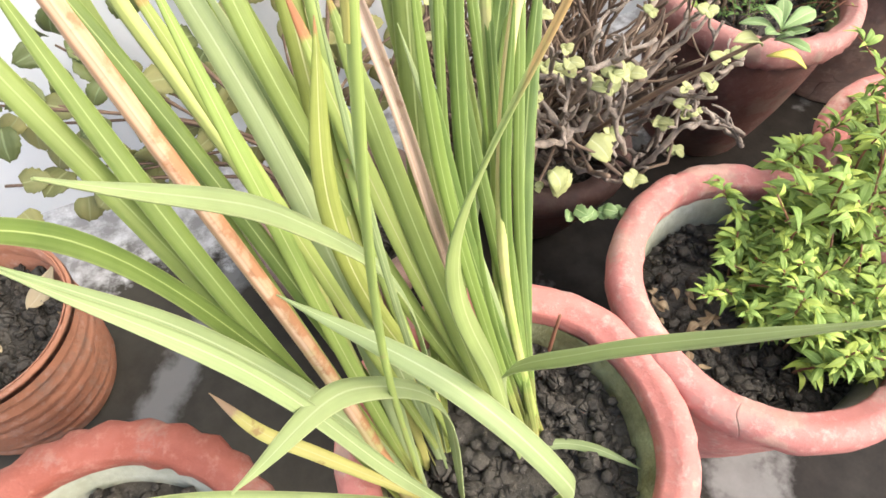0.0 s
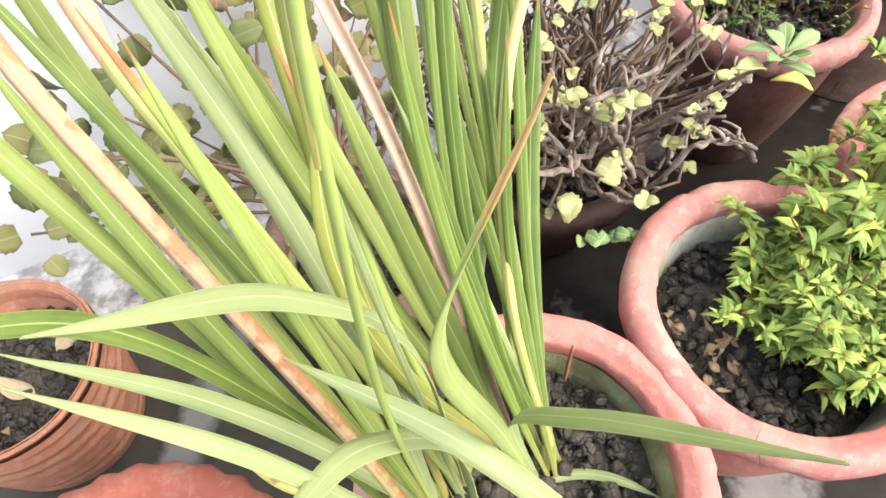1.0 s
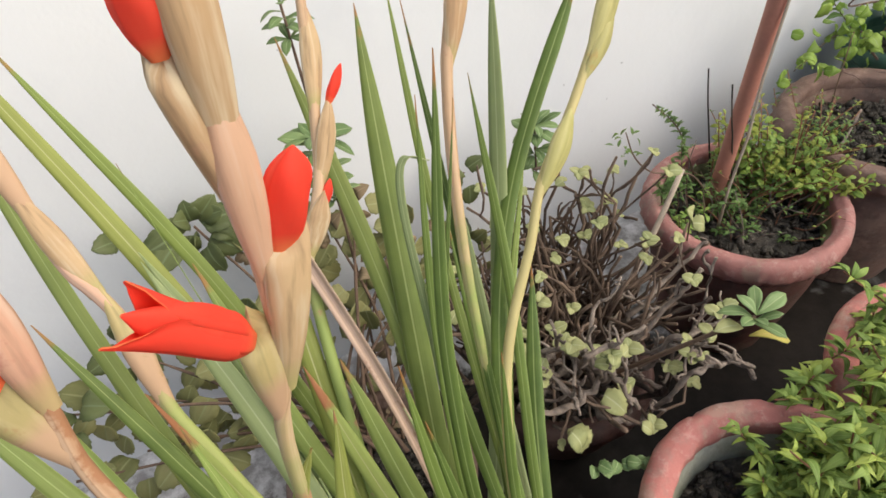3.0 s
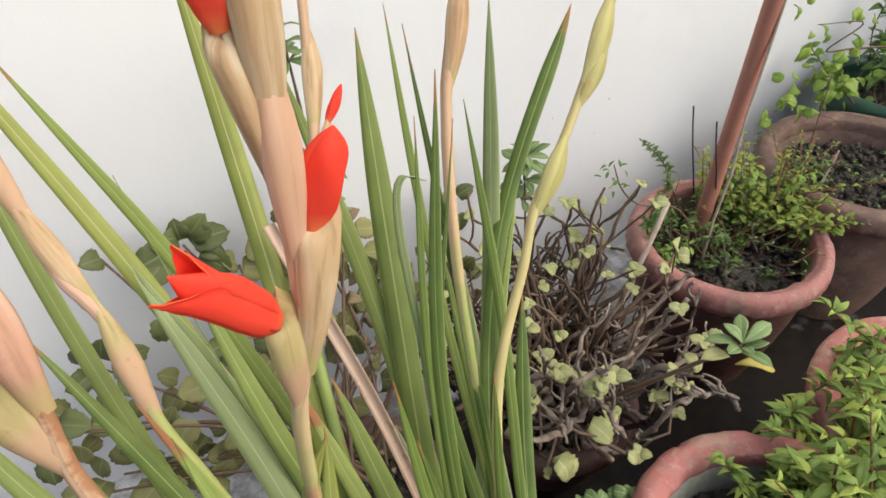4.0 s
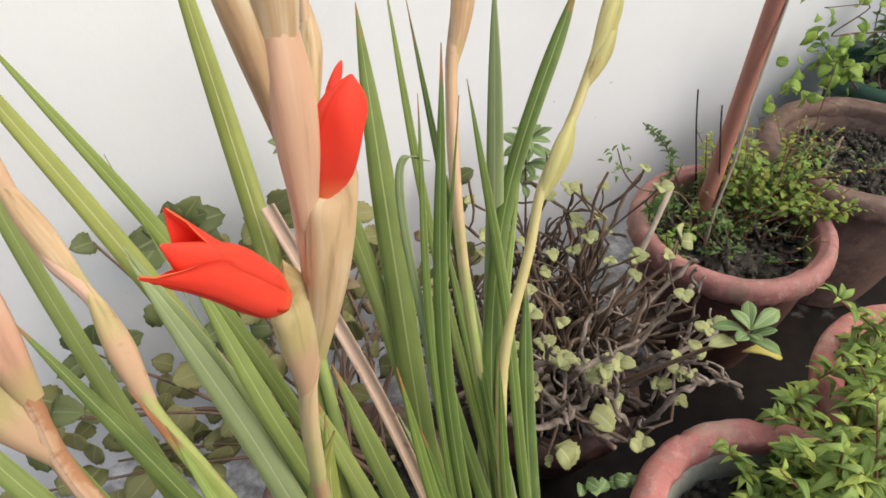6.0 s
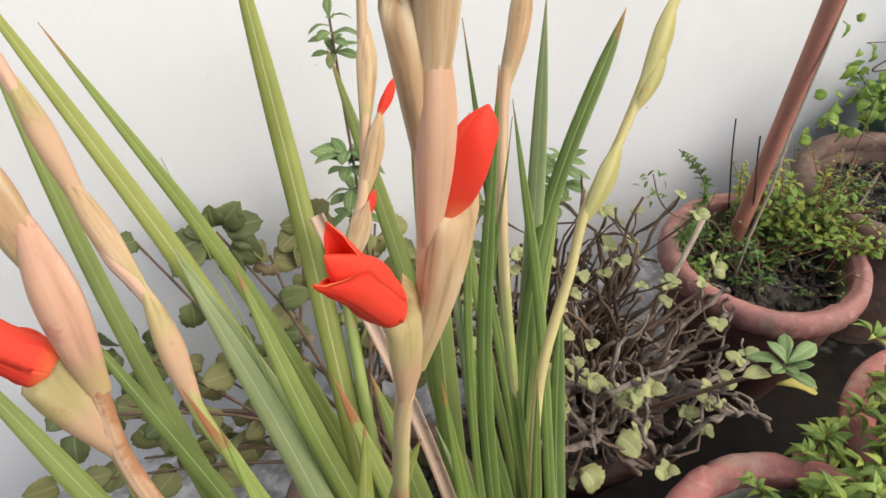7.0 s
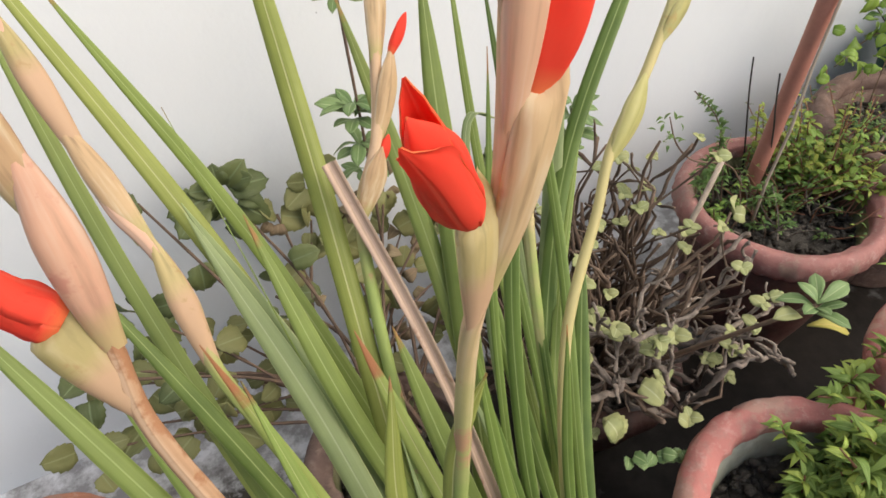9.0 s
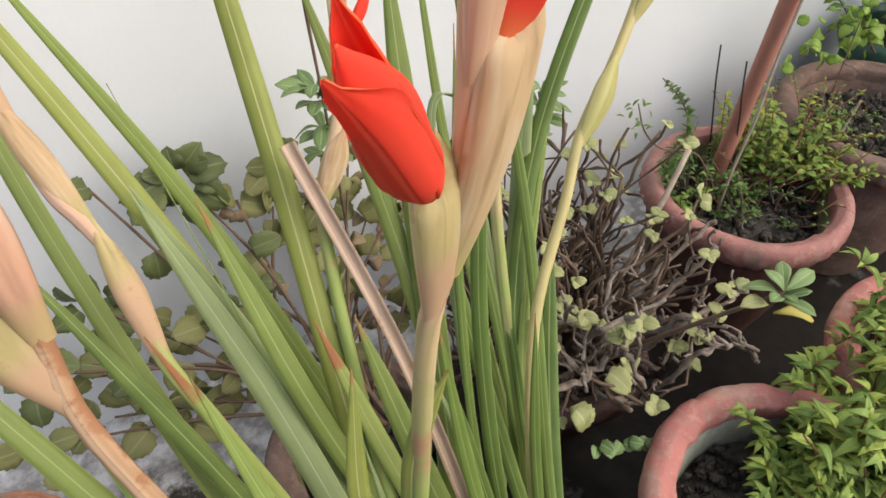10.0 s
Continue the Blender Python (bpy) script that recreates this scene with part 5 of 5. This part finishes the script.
part("dry_twig", tube(bmesh.new(), spline(((1.118, 0.534, 0.258), (1.112, 0.54, 0.35), (1.125, 0.555, 0.46)), 6), (0.0018, 0.001), 6, 0.2), M_TWIG, weeds)


def rod(name, a, b, r0, r1, material, label, category, wob=0.0):
    a, b = Vector(a), Vector(b)
    line = [a.lerp(b, i / 8) + wob * noise.noise_vector(a.lerp(b, i / 8) * 14) for i in range(9)]
    ob = new(name, mesh_of(name, tube(bmesh.new(), line, (r0, r1), 14), material))
    return tagged(ob, label, category)


rod("support_pipe", (0.806, 0.512, 0.245), (0.846, 0.512, 1.05), 0.0130, 0.0130, M_PIPE, "rusty red painted pipe standing upright in a pot", "pipe")
rod("bamboo_cane", (0.760, 0.456, 0.25), (0.885, 0.530, 0.95), 0.0024, 0.0018, M_PALESTICK, "thin bleached cane beside the pipe", "cane", 0.006)
rod("thin_stick", (0.862, 0.568, 0.250), (0.789, 0.570, 0.499), 0.0016, 0.0012, M_BLACK, "thin black stick stuck in a pot", "stick", 0.002)
rod("thin_stick", (0.843, 0.500, 0.25), (0.765, 0.503, 0.512), 0.0016, 0.0012, M_BLACK, "thin black stick stuck in a pot", "stick", 0.002)
rod("cut_stick", (0.450, 0.390, 0.200), (0.671, 0.483, 0.414), 0.0050, 0.0040, M_PALESTICK, "pale cut stick leaning out of the dry bush", "stick", 0.003)
rod("reed_stub", (0.213, 0.108, 0.240), (0.216, 0.114, 0.317), 0.0022, 0.0018, M_REDTWIG, "thin orange stub in the soil", "stick", 0.001)

# ---- the dry bush ----
rng = random.Random(5)
dry = empty("dry_bush", (PH[0], PH[1], 0.13), "woody bush of bare grey-brown twigs with few pale leaves", "bush")
tips = []


def branch(p, d, length, r, depth, bm, wild=1.0):
    """A crooked woody branch with cut-off side shoots."""
    n = 6
    line = [Vector(p)]
    d = Vector(d).normalized()
    for i in range(n):
        d = (d + wild * Vector((rng.gauss(0, 0.34), rng.gauss(0, 0.34), rng.gauss(0, 0.30) + 0.11))).normalized()
        line.append(line[-1] + d * length / n)
        if line[-1].z < 0.15:
            line[-1].z = 0.15 + rng.random() * 0.02
        out = Vector((line[-1].x - PH[0], line[-1].y - PH[1], 0))
        if out.length > 0.20:  # turn back from the bush's edge
            d = (d - out.normalized() * 0.9).normalized()
        if line[-1].y < 0.215:
            line[-1].y = 0.215 + rng.random() * 0.03
    tube(bm, line, (r, r * 0.72), 7 if depth == 0 else 6, 0.8)
    tips.append((line[-1], d))
    if depth < 2:
        for _ in range(rng.choice((2, 3, 4)) if depth == 0 else rng.choice((1, 2, 3))):
            k = rng.randint(2, n)
            q = (d + Vector((rng.gauss(0, 0.75), rng.gauss(0, 0.75), rng.gauss(0.25, 0.5)))).normalized()
            branch(line[k], q, length * rng.uniform(0.28, 0.6), r * rng.uniform(0.55, 0.8), depth + 1, bm, wild)


# thick inner branches, coloured near-black to stand for the shade inside the bush
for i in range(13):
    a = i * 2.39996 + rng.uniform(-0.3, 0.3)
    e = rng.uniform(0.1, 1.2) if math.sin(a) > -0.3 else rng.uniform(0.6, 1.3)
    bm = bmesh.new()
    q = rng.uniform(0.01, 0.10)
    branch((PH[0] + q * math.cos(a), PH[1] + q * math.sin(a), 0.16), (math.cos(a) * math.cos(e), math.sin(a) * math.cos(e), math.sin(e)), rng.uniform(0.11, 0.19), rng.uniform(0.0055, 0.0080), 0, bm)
    part("branch", bm, M_SHADEDWOOD, dry)
# upright brown shoots, cut off short
for i in range(125):
    a, q = rng.uniform(0, 6.283), 0.115 * math.sqrt(rng.random())
    bm = bmesh.new()
    p = Vector((PH[0] - 0.01 + q * math.cos(a), PH[1] + 0.062 + q * math.sin(a), 0.14))
    p.y = min(p.y, 0.58)
    branch(p, (math.cos(a) * 0.34 + rng.gauss(0, 0.14), math.sin(a) * 0.26 + rng.gauss(0, 0.12), 1), rng.uniform(0.15, 0.26) + (0.06 if i % 9 == 0 else 0.0), rng.uniform(0.0026, 0.0042), 1, bm, 0.6)
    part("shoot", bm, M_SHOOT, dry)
# crooked grey branches that reach out low over the floor
LOW_BRANCHES = (
    ((0.250, 0.290, 0.389), (0.317, 0.282, 0.358), (0.350, 0.275, 0.389), (0.313, 0.268, 0.472), (0.355, 0.260, 0.464)),
    ((0.335, 0.270, 0.439), (0.353, 0.255, 0.413), (0.380, 0.240, 0.349)),
    ((0.306, 0.330, 0.411), (0.358, 0.310, 0.393), (0.365, 0.290, 0.377)),
    ((0.371, 0.270, 0.282), (0.435, 0.260, 0.255), (0.460, 0.250, 0.314), (0.471, 0.240, 0.339), (0.515, 0.230, 0.349)),
    ((0.473, 0.320, 0.255), (0.472, 0.305, 0.296), (0.470, 0.290, 0.353), (0.527, 0.275, 0.361), (0.543, 0.260, 0.395)),
)
FRONT_BRANCHES = (
    ((0.476, 0.280, 0.351), (0.508, 0.258, 0.329), (0.567, 0.236, 0.286), (0.561, 0.214, 0.298)),
    ((0.494, 0.300, 0.234), (0.552, 0.320, 0.245), (0.598, 0.340, 0.268), (0.625, 0.360, 0.357)),
    ((0.291, 0.300, 0.407), (0.302, 0.280, 0.400), (0.306, 0.260, 0.367)),
    ((0.300, 0.330, 0.300), (0.280, 0.300, 0.380), (0.262, 0.300, 0.450)),
    ((0.440, 0.330, 0.300), (0.480, 0.310, 0.390), (0.511, 0.300, 0.453)),
    ((0.400, 0.330, 0.300), (0.370, 0.300, 0.380), (0.355, 0.290, 0.425)),
    ((0.500, 0.380, 0.300), (0.560, 0.370, 0.360), (0.600, 0.360, 0.400)),
)
for knots in LOW_BRANCHES + FRONT_BRANCHES:
    bm = bmesh.new()
    first = Vector(knots[0])
    line = spline((first.lerp(Vector((PH[0], PH[1] - 0.02, 0.16)), 0.75), first.lerp(Vector((PH[0], PH[1], 0.16)), 0.35), *knots), 6)
    line = [p + 0.010 * noise.noise_vector(p * 50) for p in line]
    tube(bm, line, (0.0050, 0.0027), 8, 0.7)
    for k in range(9, len(line) - 1, 5):
        branch(line[k], (rng.uniform(-1, 1), rng.uniform(-0.6, 0.3), rng.uniform(-0.1, 0.9)), rng.uniform(0.025, 0.07), 0.0027, 1, bm)
    tips.append((line[-1], line[-1] - line[-2]))
    part("branch", bm, M_BARK, dry)
pale = []
for p, d in rng.sample([q for q in tips if q[0].z > 0.36], 56) + rng.sample([q for q in tips if q[0].y < 0.28 and q[0].z < 0.36], 9):  # clover-like clusters at the tips
    first = rng.uniform(0, 6.283)
    for k in range(rng.choice((2, 3, 3, 4))):
        a = first + k * 2.1
        pale.append(aim(p, (math.cos(a), math.sin(a) - 0.25, rng.uniform(-0.1, 0.5)), (0, -0.35, 0.9), roll=rng.uniform(-0.3, 0.3), size=rng.uniform(0.6, 1.35)))
HANGING = [leaf_mesh("hanging_leaf", M_FLESHY, 0.0165, 0.0155, "round", b, 40 + i, 9) for i, b in enumerate((0.1, 0.25))]
leaves(dry, "leaf", HANGING, [aim((0.312 + i * 0.0055, 0.229 - i * 0.002, 0.292 - i * 0.001 + 0.005 * (i % 2)), (rng.gauss(0, 0.7), -1, rng.uniform(-0.5, 0.4)), (0, -0.7, 0.7), size=rng.uniform(0.8, 1.1)) for i in range(13)], rng, label="small round grey-green hanging leaf")
leaves(dry, "leaf", PALES, pale, rng, 300)
leaves(dry, "leaf", BIGPALE, [aim((0.362, 0.278, 0.340), (0.35, -0.8, -0.3), (0.0, -0.6, 0.8)), aim((0.315, 0.272, 0.320), (-0.2, -0.8, -0.4), (0, -0.6, 0.8)), aim((0.300, 0.262, 0.335), (0.2, -0.7, -0.6), (0.2, -0.7, 0.7), size=0.9), aim((0.390, 0.236, 0.305), (0.5, -0.6, -0.5), (0.3, -0.6, 0.6), size=0.55)], rng)

# a branch end with fleshy leaves, two of them yellow
rosette = empty("fleshy_shoot", (0.448, 0.187, 0.527), "shoot of fleshy blue-green leaves, the lowest turned yellow", "plant")
part("stem", tube(bmesh.new(), spline(((0.43, 0.40, 0.135), (0.41, 0.26, 0.40), (0.447, 0.187, 0.525)), 8), (0.0035, 0.002), 7, 0.3), M_TWIG, rosette)
leaves(rosette, "leaf", FLESHY, [aim((0.448, 0.187, 0.526 - 0.006 * (i % 3)), (math.cos(i * 2.4), math.sin(i * 2.4), 0.25 + 0.09 * i), roll=rng.uniform(-0.3, 0.3), size=0.84 - 0.045 * i) for i in range(8)], rng)
leaves(rosette, "leaf", GOLDS, [aim((0.444, 0.184, 0.500), (0.75, -0.45, -0.05), size=1.0)], rng, label="yellow dying leaf")
leaves(rosette, "leaf", [leaf_mesh("fading_leaf", M_PALE, 0.040, 0.018, "spoon", 0.3, 4)], [aim((0.440, 0.190, 0.508), (-0.5, 0.1, 0.3))], rng, label="fading pale leaf")

# ---- the trailing plant along the wall ----
trail = empty("round_leaf_plant", (PI[0], PI[1], 0.22), "trailing plant with olive scalloped round leaves by the wall", "plant")
# where its shoots end, how many leaves, how far they spread
DARK_SPOTS = ((0.013, 0.700, 0.482, 13, 0.026), (-0.082, 0.705, 0.500, 1, 0.0), (-0.135, 0.660, 0.366, 7, 0.026), (0.042, 0.660, 0.253, 3, 0.02), (-0.211, 0.600, 0.356, 3, 0.02), (0.422, 0.700, 0.384, 4, 0.02), (0.030, 0.640, 0.330, 4, 0.03))
OLIVE_SPOTS = ((0.126, 0.700, 0.448, 6, 0.018), (0.113, 0.690, 0.394, 4, 0.018), (0.139, 0.680, 0.356, 3, 0.02), (-0.054, 0.660, 0.278, 5, 0.024), (-0.182, 0.620, 0.331, 4, 0.026), (-0.167, 0.620, 0.290, 4, 0.026), (-0.165, 0.580, 0.249, 4, 0.03), (-0.067, 0.580, 0.200, 4, 0.03), (-0.109, 0.560, 0.235, 4, 0.03), (0.330, 0.640, 0.320, 5, 0.03), (0.382, 0.620, 0.300, 5, 0.03), (-0.250, 0.570, 0.270, 3, 0.03), (0.000, 0.600, 0.300, 4, 0.04))
BROWN_SPOTS = ((0.070, 0.690, 0.425, 4, 0.014), (0.184, 0.680, 0.390, 6, 0.024), (0.227, 0.690, 0.420, 6, 0.024), (0.234, 0.660, 0.340, 6, 0.028), (0.210, 0.620, 0.295, 5, 0.03), (0.221, 0.580, 0.230, 6, 0.03), (-0.036, 0.620, 0.200, 4, 0.03), (0.280, 0.640, 0.380, 5, 0.03))
for kind, spots in (("dark", DARK_SPOTS), ("olive", OLIVE_SPOTS), ("brown", BROWN_SPOTS)):
    for x, y, z, count, spread in spots:
        e = Vector((x, y, z))
        s = Vector((PI[0] + rng.uniform(-0.05, 0.05), PI[1] + rng.uniform(0, 0.06), 0.215))
        line = spline((s, s.lerp(e, 0.5) + Vector((rng.uniform(-0.03, 0.03), 0.03, rng.uniform(-0.04, 0.03))), e), 8)
        part("stem", tube(bmesh.new(), line, (0.0032, 0.0016), 6, 0.5), M_TWIG, trail)
        poses = []
        for i in range(count + (2 if kind != "dark" else 1)):
            a = i * 2.39996 + x * 50
            p = e + Vector((math.cos(a), 0.5 * math.sin(a) - 0.3, 0.8 * math.sin(a))) * spread * rng.uniform(0.3, 1.1)
            if i >= count:  # one or two further down the shoot
                p = line[rng.choice((8, 10, 12))] + Vector((rng.gauss(0, 0.012), rng.gauss(0, 0.01), rng.gauss(0, 0.01)))
            p.y = min(p.y, WALL_Y - 0.03)
            poses.append(aim(p, (math.cos(a), -0.35 + rng.gauss(0, 0.25), math.sin(a) * 0.8 - 0.15), (rng.gauss(0.1, 0.3), -0.75, 0.75), roll=rng.uniform(-0.5, 0.5), size=rng.uniform(0.62, 1.10) * (1.12 if kind == "dark" else 0.95)))
        leaves(trail, "leaf", {"dark": ROUNDS[2:4], "olive": ROUNDS[:2], "brown": ROUNDS[4:] + ROUNDS[:1]}[kind], poses, rng, 300)

# ---- upright stems with whorls of oval leaves ----
def whorled(x, y, z0, z1, whorls, label):
    plant = empty("whorled_plant", (x, y, z0), label, "plant", "whorl-leaved plants by the wall")
    part("stem", tube(bmesh.new(), spline(((x, y, z0), (x + 0.008, y - 0.005, (z0 + z1) / 2), (x, y, z1)), 8), (0.003, 0.0016), 6, 0.3), M_TWIG, plant)
    some = []
    for z, n, size in whorls:
        for i in range(n):
            a = i * 6.283 / n + z * 40
            some.append(aim((x, y, z + rng.uniform(-0.008, 0.008)), (math.cos(a), math.sin(a) * 0.8 - 0.25, rng.uniform(-0.1, 0.6)), roll=rng.uniform(-0.4, 0.4), size=size * rng.uniform(0.75, 1.1)))
    leaves(plant, "leaf", FLESHY, some, rng)


whorled(0.190, 0.655, 0.004, 0.745, ((0.47, 6, 0.9), (0.51, 7, 1.0), (0.555, 8, 1.05), (0.575, 6, 1.0), (0.70, 5, 0.7), (0.722, 5, 0.7), (0.742, 4, 0.6)), "slim stem with whorls of oval green leaves")
whorled(0.527, 0.655, 0.004, 0.455, ((0.37, 6, 0.8), (0.405, 7, 0.95), (0.437, 8, 1.0), (0.455, 5, 0.8)), "short stem topped by a whorl of oval leaves")

# ---- far corner: a vine and a glazed pot ----
pot((1.47, 0.60), 0.145, 0.33, M_GREENPOT, M_GREENPOT, "dark green glazed pot with a leafy shrub", seed=12)
vine = empty("leafy_vine", (1.47, 0.60, 0.27), "thin shrub with bright green leaves", "plant")
poses = []
KNOTS = ((1.352, 0.303, 10), (1.280, 0.377, 10), (1.222, 0.418, 15), (1.173, 0.422, 20), (1.128, 0.389, 18), (1.085, 0.414, 10), (1.040, 0.400, 3)), ((1.40, 0.42, 8), (1.276, 0.449, 10), (1.171, 0.478, 8), (1.211, 0.525, 10), (1.085, 0.552, 8))
for knots in KNOTS:
    line = spline([(1.47, 0.60, 0.28), *((x, 0.60 + 0.02 * math.sin(x * 40), z) for x, z, n in knots)], 6)
    part("stem", tube(bmesh.new(), line, (0.0026, 0.0008), 6, 0.3), M_TWIG, vine)
    for x, z, n in knots:
        for i in range(max(2, n * 6 // 10)):
            p = Vector((x + rng.gauss(0, 0.020), 0.60 + rng.gauss(0, 0.02), z + rng.gauss(0, 0.017)))
            poses.append(aim(p, (rng.gauss(0, 1), rng.gauss(-0.5, 0.7), rng.uniform(-1.0, 0.2)), (0, -0.7, 0.7), roll=rng.uniform(-0.9, 0.9), size=rng.uniform(0.5, 1.1)))
leaves(vine, "leaf", VINES, poses, rng)
# the shrub in the glazed pot
shrub = empty("dark_shrub", (1.50, 0.60, 0.28), "dark green shrub in the glazed pot", "plant")
sprigs(shrub, disc(rng, (1.47, 0.60), 0.10, 0.275, 16), rng, [leaf_mesh("shrub_leaf", M_SMALL, 0.034, 0.020, "lance", b, i) for i, b in enumerate((0.3, 0.5))], M_TWIG, 0.22, 0.35, 16, 1.0, singles=260)

# ---- loose leaves on the soil ----
def litter(at, r, z, n):
    for x, y, zz in disc(rng, at, r, z, n):
        ob = new("fallen_leaf", rng.choice(LITTER))
        ob.matrix_basis = aim((x, y, zz), (rng.gauss(0, 1), rng.gauss(0, 1), rng.uniform(-0.15, 0.25)), roll=rng.uniform(-0.5, 0.5), size=rng.uniform(0.5, 1.2))
        tagged(ob, "curled dead brown leaf lying on soil", "leaf", "dead leaves on the soil")


litter((PB[0] - 0.085, PB[1] + 0.02), 0.05, 0.252, 34)
litter(PC, 0.09, 0.149, 7)
DEAD = [leaf_mesh("large_dead_leaf", M_DEADPALE, 0.052, 0.026, "lance", b, 60 + i, 9) for i, b in enumerate((0.7, -0.5))]
for x, y, z, turn in ((PC[0] + 0.055, PC[1] + 0.010, 0.156, 0.7), (PC[0] + 0.020, PC[1] - 0.035, 0.155, 2.4), (PC[0] - 0.030, PC[1] + 0.040, 0.155, 4.0)):
    ob = new("fallen_leaf", rng.choice(DEAD))
    ob.matrix_basis = aim((x, y, z), (math.cos(turn), math.sin(turn), 0.12), roll=0.3)
    tagged(ob, "large curled pale dead leaf lying on soil", "leaf", "dead leaves on the soil")
litter((PI[0], PI[1]), 0.11, 0.222, 16)
litter((PA[0] - 0.07, PA[1] + 0.07), 0.04, 0.257, 4)


# two petals dropped on the soil
PETAL = leaf_mesh("fallen_petal", M_PURPLE, 0.010, 0.007, "spoon", 0.3, 2)
for x, y, turn in ((0.018, 0.098, 0.4), (0.026, 0.090, 1.7)):
    ob = new("fallen_petal", PETAL)
    ob.matrix_basis = aim((x, y, 0.256), (math.cos(turn), math.sin(turn), 0.1))
    tagged(ob, "small purple petal lying on soil", "petal", "petals on the soil")
